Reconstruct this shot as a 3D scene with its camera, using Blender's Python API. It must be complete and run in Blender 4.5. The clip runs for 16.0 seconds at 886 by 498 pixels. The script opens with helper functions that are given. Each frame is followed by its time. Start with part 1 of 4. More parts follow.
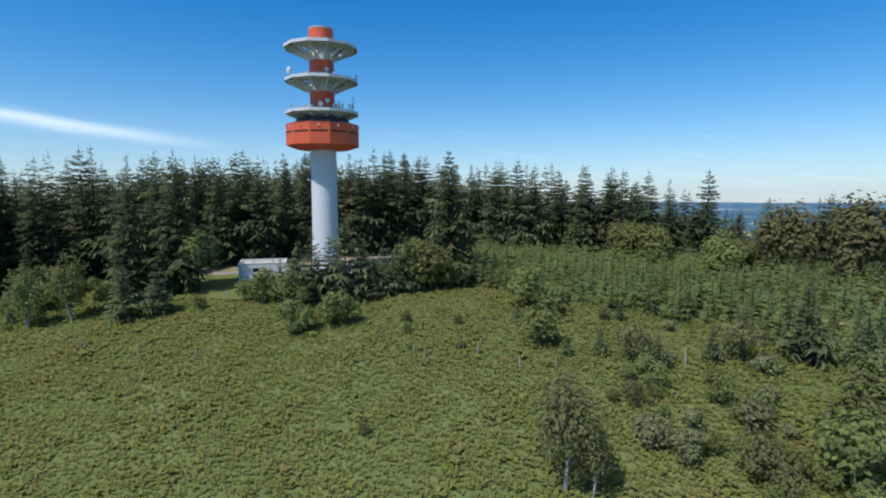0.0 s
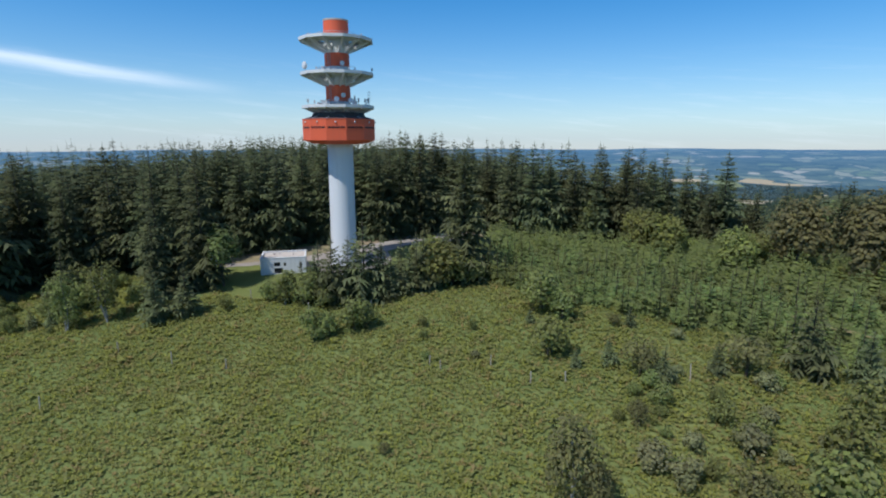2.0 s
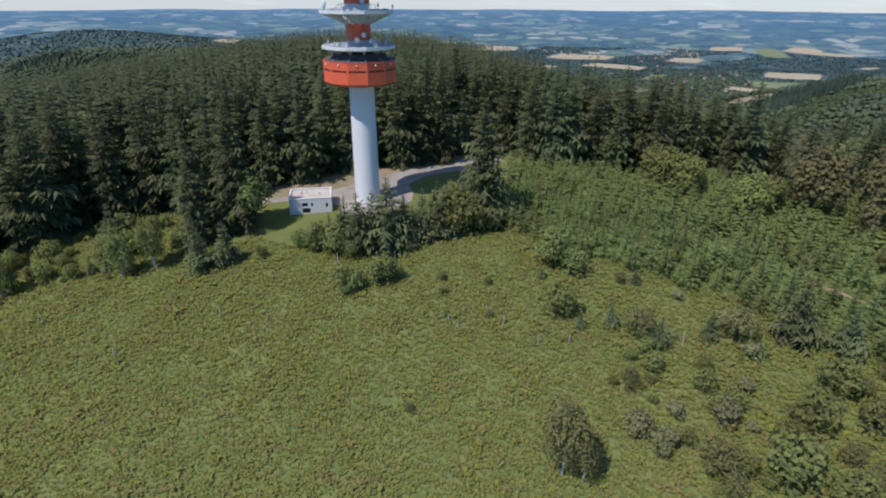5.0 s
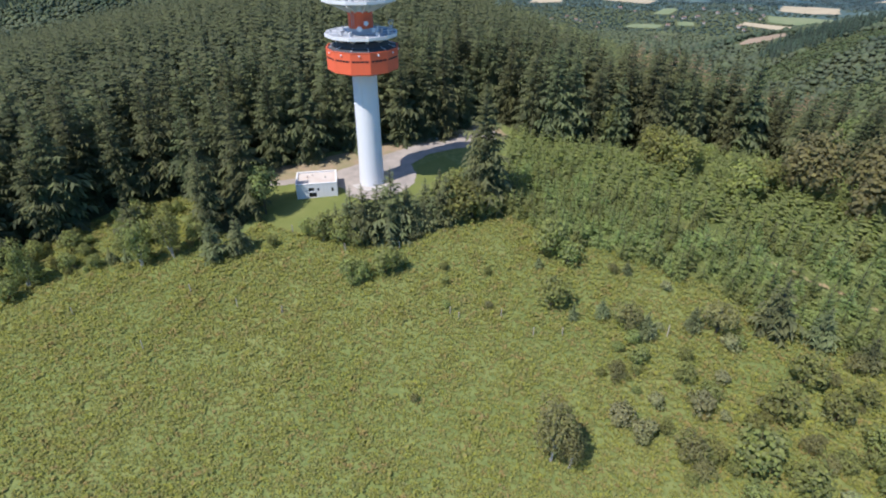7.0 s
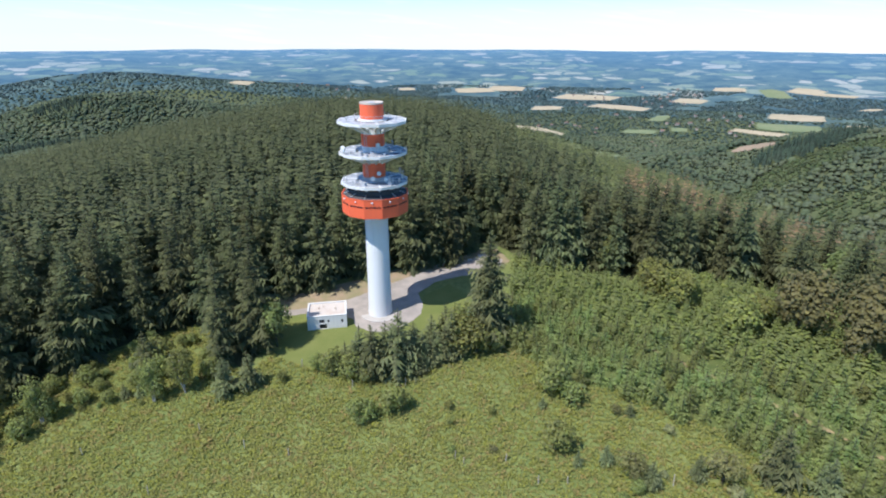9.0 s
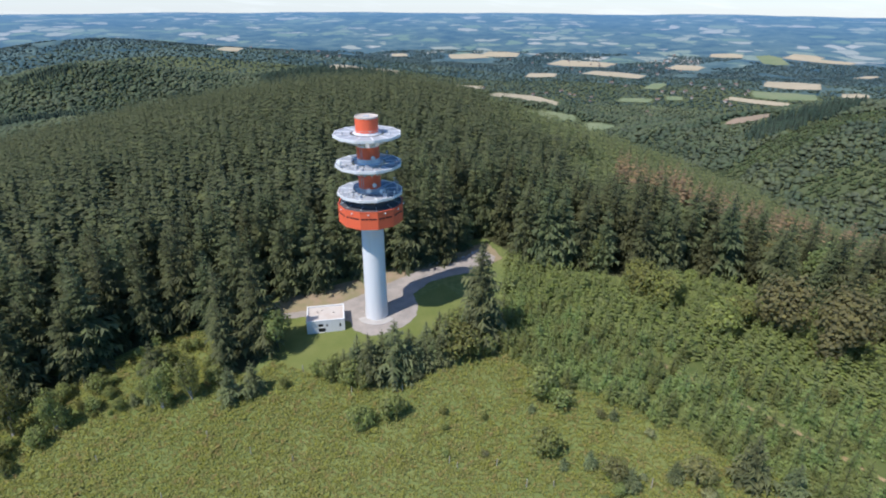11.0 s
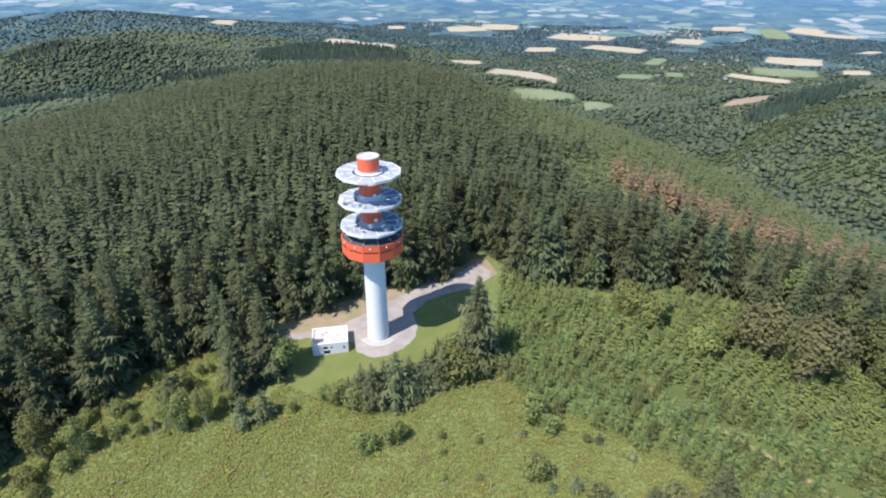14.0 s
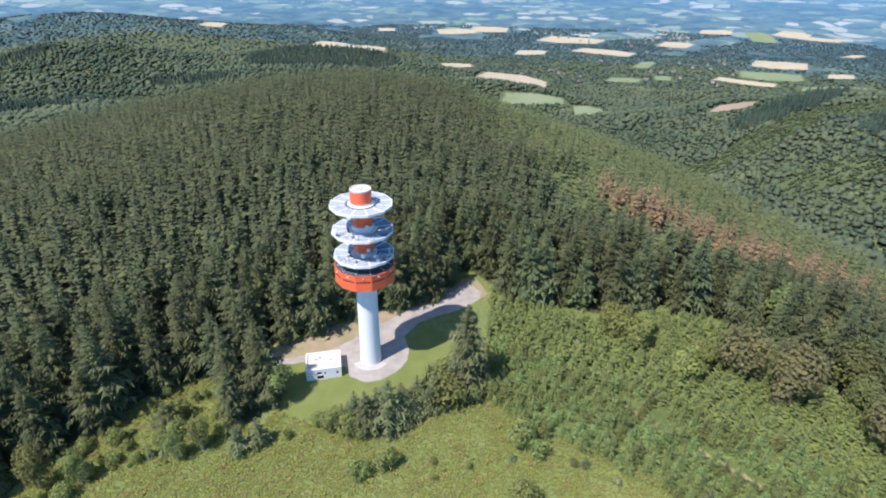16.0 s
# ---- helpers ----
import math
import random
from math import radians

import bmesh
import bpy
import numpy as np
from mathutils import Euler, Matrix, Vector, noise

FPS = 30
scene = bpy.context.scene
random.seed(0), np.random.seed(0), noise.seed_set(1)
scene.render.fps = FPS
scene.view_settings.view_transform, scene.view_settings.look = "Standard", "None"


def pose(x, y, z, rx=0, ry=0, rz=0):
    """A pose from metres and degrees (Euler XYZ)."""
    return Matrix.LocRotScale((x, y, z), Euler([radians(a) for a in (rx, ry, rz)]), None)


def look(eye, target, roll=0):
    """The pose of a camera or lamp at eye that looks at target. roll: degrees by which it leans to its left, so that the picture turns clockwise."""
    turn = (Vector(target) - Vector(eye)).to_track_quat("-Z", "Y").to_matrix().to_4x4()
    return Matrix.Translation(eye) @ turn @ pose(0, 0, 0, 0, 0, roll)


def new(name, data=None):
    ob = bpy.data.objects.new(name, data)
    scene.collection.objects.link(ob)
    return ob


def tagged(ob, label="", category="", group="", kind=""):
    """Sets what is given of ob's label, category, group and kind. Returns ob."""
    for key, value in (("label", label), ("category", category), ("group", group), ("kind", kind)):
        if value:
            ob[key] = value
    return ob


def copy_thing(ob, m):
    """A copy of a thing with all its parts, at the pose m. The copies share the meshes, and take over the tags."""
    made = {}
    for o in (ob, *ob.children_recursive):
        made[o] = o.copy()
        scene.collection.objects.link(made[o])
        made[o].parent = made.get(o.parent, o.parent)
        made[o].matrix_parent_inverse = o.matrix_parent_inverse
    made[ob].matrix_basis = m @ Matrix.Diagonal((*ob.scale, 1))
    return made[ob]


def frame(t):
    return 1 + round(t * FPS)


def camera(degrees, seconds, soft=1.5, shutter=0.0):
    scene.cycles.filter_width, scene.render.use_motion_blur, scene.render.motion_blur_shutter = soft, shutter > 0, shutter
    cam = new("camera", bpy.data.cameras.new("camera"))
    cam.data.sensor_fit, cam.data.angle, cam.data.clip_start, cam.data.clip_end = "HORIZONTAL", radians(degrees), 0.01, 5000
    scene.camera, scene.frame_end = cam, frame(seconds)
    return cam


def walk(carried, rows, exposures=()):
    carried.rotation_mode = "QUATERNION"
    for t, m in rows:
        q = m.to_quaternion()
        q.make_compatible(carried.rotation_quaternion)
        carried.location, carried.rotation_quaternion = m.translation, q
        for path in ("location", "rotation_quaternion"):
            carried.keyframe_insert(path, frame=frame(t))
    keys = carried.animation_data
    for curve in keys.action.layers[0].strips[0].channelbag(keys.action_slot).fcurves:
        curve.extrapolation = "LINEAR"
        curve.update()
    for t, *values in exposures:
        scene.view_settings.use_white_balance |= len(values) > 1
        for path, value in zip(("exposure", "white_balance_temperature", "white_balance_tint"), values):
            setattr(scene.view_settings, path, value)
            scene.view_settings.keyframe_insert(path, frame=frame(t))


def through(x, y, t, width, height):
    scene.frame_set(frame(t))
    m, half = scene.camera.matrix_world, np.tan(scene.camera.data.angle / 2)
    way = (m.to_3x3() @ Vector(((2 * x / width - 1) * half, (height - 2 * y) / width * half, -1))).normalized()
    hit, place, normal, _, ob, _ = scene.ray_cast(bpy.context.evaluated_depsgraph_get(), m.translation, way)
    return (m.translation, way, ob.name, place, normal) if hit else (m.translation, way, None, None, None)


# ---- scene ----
cam = camera(79.3, 16.0, 2.0)
METRES, EYE, TILT, LEAN, TURN = 70.0, 15.0, -6.0, 0.0, 0.0
ROWS = [
    (0.0, 0.0, 0.0, 0.0, 0.0, 0.0, -0.0),
    (0.5, -0.0003, -0.0052, 0.0296, 0.36, -0.05, -0.06),
    (1.0, -0.0008, -0.0118, 0.0634, 0.86, -0.02, -0.08),
    (1.5, -0.0006, -0.0174, 0.093, 1.16, -0.08, -0.15),
    (2.0, -0.0012, -0.0224, 0.1254, 1.61, -5.74, -0.18),
    (2.5, -0.0015, -0.0278, 0.1574, 1.95, -10.12, -0.23),
    (3.0, -0.0019, -0.0323, 0.1891, 2.28, -10.26, -0.29),
    (3.5, -0.0021, -0.0367, 0.2195, 2.66, -10.23, -0.4),
    (4.0, -0.0022, -0.0418, 0.2536, 3.09, -10.25, -0.48),
    (4.5, -0.0036, -0.0476, 0.2829, 3.44, -15.8, -0.56),
    (5.0, -0.0035, -0.0499, 0.3216, 3.77, -19.46, -0.66),
    (7.5, -0.0053, -0.0656, 0.4847, 3.98, -26.54, -0.59),
    (8.0, -0.0054, -0.069, 0.5155, 4.07, -26.79, -0.64),
    (8.5, -0.0058, -0.0724, 0.5474, 4.35, -21.65, -0.69),
    (9.0, -0.0069, -0.0754, 0.5832, 4.6, -16.0, -0.73),
    (9.5, -0.0072, -0.0787, 0.6145, 4.75, -16.01, -0.8),
    (12.0, -0.0087, -0.0952, 0.7728, 3.39, -21.9, -0.79),
    (12.5, -0.0091, -0.0984, 0.8037, 3.37, -22.09, -0.81),
    (13.0, -0.0095, -0.1014, 0.8365, 3.5, -22.19, -0.82),
    (13.5, -0.0096, -0.1044, 0.8671, 3.58, -22.21, -0.85),
    (14.0, -0.01, -0.1074, 0.8973, 3.7, -22.31, -0.85),
    (14.5, -0.0104, -0.1102, 0.9303, 3.88, -22.4, -0.82),
    (15.0, -0.0112, -0.1131, 0.9597, 3.76, -22.44, -0.86),
    (15.5, -0.0108, -0.114, 0.9801, 3.3, -22.34, -0.94),
    (16.0, -0.0097, -0.1136, 0.9926, 2.75, -22.23, -1.02),
]
walk(cam, [(t, pose(0, 0, EYE, TILT, LEAN, TURN) @ pose(METRES * x, METRES * y, METRES * z, 90 + pitch, roll, yaw)) for t, x, y, z, yaw, pitch, roll in ROWS],
     [(0.0, 0.0, 6100, 10), (3.5, -0.05, 6200, 11), (4.5, -0.08, 6250, 14), (5.0, 0.08, 6300, 16), (7.5, 0.71, 6430, 15), (8.0, 0.8, 6430, 14), (8.5, 0.95, 6350, 12), (9.0, 0.7, 6300, 12), (9.5, 0.5, 6300, 12), (10.5, 0.45, 6300, 13), (12.0, 0.5, 6300, 14), (12.5, 0.72, 6300, 15), (13.0, 0.84, 6280, 15), (14.0, 0.89, 6270, 15), (16.0, 0.92, 6270, 15)])

# ---- world and sun ----
SUN_AZ, SUN_EL = 222.5, 57.0          # where the sun stands, counter-clockwise from +x, and its height

def make_world():
    world = bpy.data.worlds.new("sky")
    scene.world = world
    world.use_nodes = True
    nt = world.node_tree
    nt.nodes.clear()
    N, L = nt.nodes.new, nt.links.new
    out, bg = N("ShaderNodeOutputWorld"), N("ShaderNodeBackground")
    sky = N("ShaderNodeTexSky")
    sky.sky_type = "NISHITA"
    sky.sun_disc = False
    sky.sun_elevation = radians(SUN_EL)
    sky.sun_rotation = radians(90 - SUN_AZ)
    sky.altitude, sky.air_density, sky.dust_density, sky.ozone_density = 400, 1.1, 0.3, 4.0
    tc, sep, comb = N("ShaderNodeTexCoord"), N("ShaderNodeSeparateXYZ"), N("ShaderNodeCombineXYZ")
    L(tc.outputs["Generated"], sep.inputs[0])

    def m(op, a, b=None, c=None):
        n = N("ShaderNodeMath")
        n.operation = op
        for k, v in enumerate((a, b, c)):
            if v is None:
                continue
            if isinstance(v, (int, float)):
                n.inputs[k].default_value = v
            else:
                L(v, n.inputs[k])
        return n.outputs[0]

    X, Y, Z = sep.outputs
    z2 = m("MAXIMUM", m("ADD", Z, 0.024), 0.004)
    L(X, comb.inputs[0]); L(Y, comb.inputs[1]); L(z2, comb.inputs[2])
    L(comb.outputs[0], sky.inputs[0])
    # thin cirrus low over the horizon
    az = m("MULTIPLY", m("ARCTAN2", X, Y), 180 / math.pi)
    el = m("MULTIPLY", m("ARCSINE", Z), 180 / math.pi)
    cc = N("ShaderNodeCombineXYZ")
    L(m("MULTIPLY", az, 0.05), cc.inputs[0]); L(m("MULTIPLY", m("ADD", el, m("MULTIPLY", az, 0.09)), 0.55), cc.inputs[1])
    noi = N("ShaderNodeTexNoise")
    noi.inputs["Scale"].default_value, noi.inputs["Detail"].default_value, noi.inputs["Roughness"].default_value = 2.2, 7.0, 0.62
    L(cc.outputs[0], noi.inputs["Vector"])
    soft = N("ShaderNodeMapRange")
    soft.inputs[1].default_value, soft.inputs[2].default_value = 0.52, 0.80
    L(noi.outputs[0], soft.inputs[0])
    low = N("ShaderNodeMapRange")
    low.inputs[1].default_value, low.inputs[2].default_value, low.inputs[3].default_value, low.inputs[4].default_value = 2.0, 8.5, 1.0, 0.0
    L(el, low.inputs[0])
    wisps = m("MULTIPLY", m("MULTIPLY", soft.outputs[0], low.outputs[0]), 0.24)
    # one long streak
    line = m("ADD", m("MULTIPLY", m("ADD", az, 38.0), -0.105), 6.2)
    off = m("DIVIDE", m("SUBTRACT", el, m("ADD", line, m("MULTIPLY", m("SUBTRACT", noi.outputs[0], 0.5), 1.2))), 0.55)
    bell = m("EXPONENT", m("MULTIPLY", m("MULTIPLY", off, off), -1.0))
    fade = N("ShaderNodeMapRange")
    fade.interpolation_type = "SMOOTHSTEP"
    fade.inputs[1].default_value, fade.inputs[2].default_value, fade.inputs[3].default_value, fade.inputs[4].default_value = -36.0, -19.0, 1.0, 0.0
    L(az, fade.inputs[0])
    streak = m("MULTIPLY", m("MULTIPLY", bell, fade.outputs[0]), 0.6)
    amount = m("MINIMUM", m("ADD", wisps, streak), 0.8)
    mix = N("ShaderNodeMix")
    mix.data_type = "RGBA"
    deep = N("ShaderNodeHueSaturation")
    # low sky more saturated; unseen high sky greyed to neutralise its fill light
    zenith_fade = N("ShaderNodeMapRange")
    zenith_fade.interpolation_type = "SMOOTHSTEP"
    zenith_fade.inputs[1].default_value, zenith_fade.inputs[2].default_value, zenith_fade.inputs[3].default_value, zenith_fade.inputs[4].default_value = 22.0, 60.0, 1.42, 0.80
    L(el, zenith_fade.inputs[0]); L(zenith_fade.outputs[0], deep.inputs["Saturation"])
    L(sky.outputs[0], deep.inputs["Color"])
    pale = N("ShaderNodeMix")
    pale.data_type = "RGBA"
    L(m("MULTIPLY", m("EXPONENT", m("DIVIDE", m("MAXIMUM", el, 0.0), -4.5)), 0.66), pale.inputs[0]); L(deep.outputs[0], pale.inputs[6])
    pale.inputs[7].default_value = (3.5, 4.3, 5.3, 1)
    L(amount, mix.inputs[0]); L(pale.outputs[2], mix.inputs[6])
    mix.inputs[7].default_value = (7.6, 8.2, 8.8, 1)
    L(mix.outputs[2], bg.inputs[0])
    bg.inputs[1].default_value = 0.135
    L(bg.outputs[0], out.inputs[0])

make_world()
sun = new("sun", bpy.data.lights.new("sun", "SUN"))
sun.data.energy, sun.data.angle, sun.data.color = 4.0, radians(0.55), (1.0, 0.955, 0.88)
sx, sy, sz = math.cos(radians(SUN_EL)) * math.cos(radians(SUN_AZ)), math.cos(radians(SUN_EL)) * math.sin(radians(SUN_AZ)), math.sin(radians(SUN_EL))
sun.matrix_world = look((200 * sx, 200 * sy, 200 * sz), (0, 0, 0))

# ---- materials ----
class Nodes:
    """A principled material with a few shorthand node calls."""
    def __init__(self, name):
        self.mat = bpy.data.materials.new(name)
        self.mat.use_nodes = True
        self.t = self.mat.node_tree
        self.b = self.t.nodes["Principled BSDF"]
        self.out = self.t.nodes["Material Output"]
    def n(self, kind, operation=None):
        node = self.t.nodes.new("ShaderNode" + kind)
        if operation:
            node.operation = operation
        return node
    def put(self, value, socket):
        if isinstance(value, (int, float)):
            socket.default_value = value
        elif isinstance(value, tuple):
            socket.default_value = (*value, 1) if len(value) == 3 else value
        else:
            self.t.links.new(value, socket)
    def pos(self):
        return self.n("NewGeometry").outputs["Position"]
    def noise(self, scale, detail=4.0, rough=0.55, vec=None):
        node = self.n("TexNoise")
        node.inputs["Scale"].default_value, node.inputs["Detail"].default_value, node.inputs["Roughness"].default_value = scale, detail, rough
        self.put(vec if vec is not None else self.pos(), node.inputs["Vector"])
        return node.outputs[0]
    def ramp(self, value, lo, hi, a=0.0, b=1.0):
        node = self.n("MapRange")
        for k, v in enumerate((value, lo, hi, a, b)):
            self.put(v, node.inputs[k])
        return node.outputs[0]
    def mix(self, f, a, b, mode="MIX"):
        node = self.n("Mix")
        node.data_type, node.blend_type = "RGBA", mode
        self.put(f, node.inputs[0]); self.put(a, node.inputs[6]); self.put(b, node.inputs[7])
        return node.outputs[2]
    def math(self, op, a, b=None):
        node = self.n("Math", op)
        self.put(a, node.inputs[0])
        if b is not None:
            self.put(b, node.inputs[1])
        return node.outputs[0]
    def hsv(self, col, hue=0.5, sat=1.0, val=1.0):
        node = self.n("HueSaturation")
        for k, v in zip(("Hue", "Saturation", "Value", "Color"), (hue, sat, val, col)):
            self.put(v, node.inputs[k])
        return node.outputs[0]
    def bump(self, height, strength=0.4, dist=0.05):
        node = self.n("Bump")
        node.inputs["Strength"].default_value, node.inputs["Distance"].default_value = strength, dist
        self.put(height, node.inputs["Height"])
        self.put(node.outputs[0], self.b.inputs["Normal"])
    def done(self, col, rough=0.8, metal=0.0, spec=0.3):
        self.put(col, self.b.inputs["Base Color"]); self.put(rough, self.b.inputs["Roughness"])
        self.b.inputs["Metallic"].default_value = metal
        self.b.inputs["Specular IOR Level"].default_value = spec
        return self.mat

def painted(name, col, dirt, rough=0.55, wear=0.35):
    k = Nodes(name)
    n1, n2 = k.noise(0.5, 5), k.noise(6.0, 5)
    c = k.mix(k.math("MULTIPLY", k.ramp(n1, 0.45, 0.75), wear), col, dirt)
    c = k.mix(k.math("MULTIPLY", k.ramp(n2, 0.5, 0.8), wear * 0.6), c, dirt)
    k.bump(n2, 0.15, 0.01)
    return k.done(c, rough)

def streaked(name, col, dirt, rough=0.6):
    """Paint on concrete, with rain streaks running down."""
    k = Nodes(name)
    mp = k.n("Mapping")
    mp.inputs["Scale"].default_value = (2.2, 2.2, 0.12)
    k.put(k.pos(), mp.inputs["Vector"])
    n1, n2 = k.noise(1.0, 6, 0.6, mp.outputs[0]), k.noise(9.0, 4)
    c = k.mix(k.math("MULTIPLY", k.ramp(n1, 0.5, 0.75), 0.4), col, dirt)
    c = k.mix(k.math("MULTIPLY", k.ramp(n2, 0.5, 0.8), 0.15), c, dirt)
    k.bump(n2, 0.12, 0.01)
    return k.done(c, rough)

def foliage(name, a, b, scale=0.6, tint=0.14, through=0.48, dry=None, vary=0.28):
    """Leaves or needles: two greens, varied by plant and by clump."""
    k = Nodes(name)
    info, geo = k.n("ObjectInfo"), k.n("NewGeometry")
    f = k.ramp(k.noise(scale, 3), 0.3, 0.7)
    c = k.mix(f, a, b)
    isl, rnd = geo.outputs["Random Per Island"], info.outputs["Random"]
    if dry:
        fleck = k.math("MULTIPLY", k.ramp(k.noise(0.55, 4), 0.50, 0.60), k.math("GREATER_THAN", isl, 0.60))
        c = k.mix(k.math("MULTIPLY", fleck, 0.7), c, dry)
    c = k.hsv(c, k.math("ADD", 0.5 - tint * 0.27, k.math("MULTIPLY", rnd, tint * 0.33)), k.ramp(isl, 0, 1, 0.85, 1.1),
              k.math("MULTIPLY", k.ramp(isl, 0, 1, 1 - vary, 1 + vary), k.ramp(rnd, 0, 1, 0.75, 1.25)))
    m = k.done(c, 0.8, 0, 0.08)
    tr, ms = k.n("BsdfTranslucent"), k.n("MixShader")
    k.put(c, tr.inputs[0])
    ms.inputs[0].default_value = through
    k.put(k.b.outputs[0], ms.inputs[1]); k.put(tr.outputs[0], ms.inputs[2]); k.put(ms.outputs[0], k.out.inputs[0])
    return m

def bark(name, a, b):
    k = Nodes(name)
    n1 = k.noise(5.0, 6, 0.7)
    k.bump(n1, 0.6, 0.03)
    return k.done(k.mix(k.ramp(n1, 0.35, 0.65), a, b), 0.9, 0, 0.1)

M = {}
M["white"] = streaked("white_painted_concrete", (0.66, 0.67, 0.68), (0.50, 0.50, 0.48))
M["red"] = streaked("faded_red_paint", (0.72, 0.125, 0.055), (0.50, 0.12, 0.07))
M["red_edge"] = painted("red_painted_sheet", (0.72, 0.13, 0.06), (0.45, 0.12, 0.07))
M["steel_white"] = painted("white_painted_steel", (0.66, 0.67, 0.68), (0.42, 0.38, 0.33), 0.5, 0.3)
M["apron"] = painted("pale_concrete_apron", (0.40, 0.375, 0.345), (0.33, 0.31, 0.28), 0.9, 0.6)
M["grating"] = painted("pale_deck_grating", (0.34, 0.36, 0.39), (0.20, 0.21, 0.23), 0.6, 0.6)
M["grating_dark"] = painted("dark_deck_grating", (0.15, 0.18, 0.23), (0.12, 0.13, 0.15), 0.6, 0.6)
M["galv"] = painted("galvanised_steel", (0.42, 0.43, 0.45), (0.25, 0.25, 0.25), 0.45, 0.4)
M["roofing"] = painted("dark_bitumen_roofing", (0.06, 0.06, 0.065), (0.12, 0.12, 0.12), 0.85, 0.5)
M["dark"] = painted("dark_opening", (0.015, 0.016, 0.018), (0.03, 0.03, 0.03), 0.5, 0.3)
M["hut"] = streaked("white_render_wall", (0.62, 0.62, 0.61), (0.46, 0.45, 0.42), 0.85)
M["hutroof"] = painted("pale_roof_screed", (0.50, 0.45, 0.40), (0.40, 0.31, 0.26), 0.9, 0.6)
M["post"] = bark("weathered_grey_wood", (0.30, 0.27, 0.22), (0.46, 0.42, 0.36))
M["trunk"] = bark("spruce_bark", (0.055, 0.042, 0.033), (0.12, 0.095, 0.075))
M["birch"] = bark("pale_birch_bark", (0.20, 0.19, 0.17), (0.44, 0.42, 0.38))
M["stone"] = bark("pale_rubble_stone", (0.30, 0.27, 0.24), (0.48, 0.44, 0.40))
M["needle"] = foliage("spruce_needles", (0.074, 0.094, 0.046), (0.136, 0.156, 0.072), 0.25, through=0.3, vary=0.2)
# brighter copy of the spruce needles, with sunlight painted into the colour
M["needle_light"] = foliage("needles_painted_sunlit", (0.108, 0.136, 0.064), (0.176, 0.204, 0.094), 0.3, through=0.3, vary=0.2)
M["needle_far"] = foliage("far_spruce_needles", (0.062, 0.088, 0.046), (0.136, 0.164, 0.080), 0.13, through=0.3, vary=0.2)
# dark conifers with a blue haze tint in the colour, setting them farther back
M["far_needle_hazed"] = foliage("hazed_conifer_needles", (0.038, 0.064, 0.050), (0.074, 0.104, 0.074), 0.02, 0.04, 0.3)
M["flank"] = foliage("olive_young_conifers", (0.105, 0.130, 0.062), (0.180, 0.192, 0.085), 0.12)
M["dead"] = foliage("dead_brown_needles", (0.255, 0.178, 0.102), (0.315, 0.230, 0.138), 0.3, 0.0)
M["young"] = foliage("young_fir_needles", (0.172, 0.236, 0.082), (0.265, 0.325, 0.115), 0.3, vary=0.17)
M["oak"] = foliage("oak_leaves", (0.200, 0.246, 0.075), (0.285, 0.320, 0.108), 0.3)
M["brown"] = foliage("dull_brown_green_leaves", (0.172, 0.160, 0.070), (0.240, 0.214, 0.098), 0.3, 0.0, vary=0.16)
M["beech"] = foliage("dark_beech_leaves", (0.135, 0.175, 0.065), (0.205, 0.238, 0.09), 0.3)
M["scrub"] = foliage("scrub_leaves", (0.178, 0.222, 0.074), (0.258, 0.292, 0.105), 0.4)
M["grey"] = foliage("grey_willow_leaves", (0.225, 0.255, 0.120), (0.32, 0.34, 0.170), 0.4)
M["twig"] = foliage("bare_brown_twigs", (0.205, 0.205, 0.085), (0.275, 0.262, 0.115), 0.4, 0.0)
M["fern"] = foliage("bracken_fronds", (0.254, 0.284, 0.074), (0.326, 0.346, 0.106), 1.5, 0.06, 0.48, (0.36, 0.27, 0.135), 0.14)
# valley leaves in a cooler green that stands in for haze over the slopes
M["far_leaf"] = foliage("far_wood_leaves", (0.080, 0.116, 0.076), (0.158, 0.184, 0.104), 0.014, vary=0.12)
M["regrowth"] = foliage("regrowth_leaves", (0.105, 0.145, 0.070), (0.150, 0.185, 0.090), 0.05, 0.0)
# bluest leaves, for the farthest copses: distance haze is put into their colour
M["haze_leaf"] = foliage("hazed_wood_leaves", (0.080, 0.136, 0.146), (0.125, 0.178, 0.170), 0.006, 0.04, vary=0.15)
# hedgerow green shifted to blue, a weaker haze tint in the colour
M["hedge_leaf"] = foliage("hazed_hedgerow_leaves", (0.062, 0.102, 0.088), (0.125, 0.162, 0.118), 0.01, vary=0.2)

def ground_material():
    k = Nodes("rough_pasture_ground")
    p = k.pos()
    sep = k.n("SeparateXYZ")
    k.put(p, sep.inputs[0])
    n1, n2, n3 = k.noise(0.06, 5), k.noise(0.9, 5), k.noise(5.0, 4)
    c = k.mix(k.ramp(n1, 0.35, 0.65), (0.125, 0.160, 0.050), (0.175, 0.195, 0.068))
    c = k.mix(k.ramp(n2, 0.4, 0.7), c, (0.095, 0.128, 0.042))
    c = k.mix(k.math("MULTIPLY", k.ramp(n3, 0.55, 0.8), 0.5), c, (0.20, 0.16, 0.085))
    k.bump(n2, 0.6, 0.3)
    return k.done(c, 0.95, 0, 0.1)

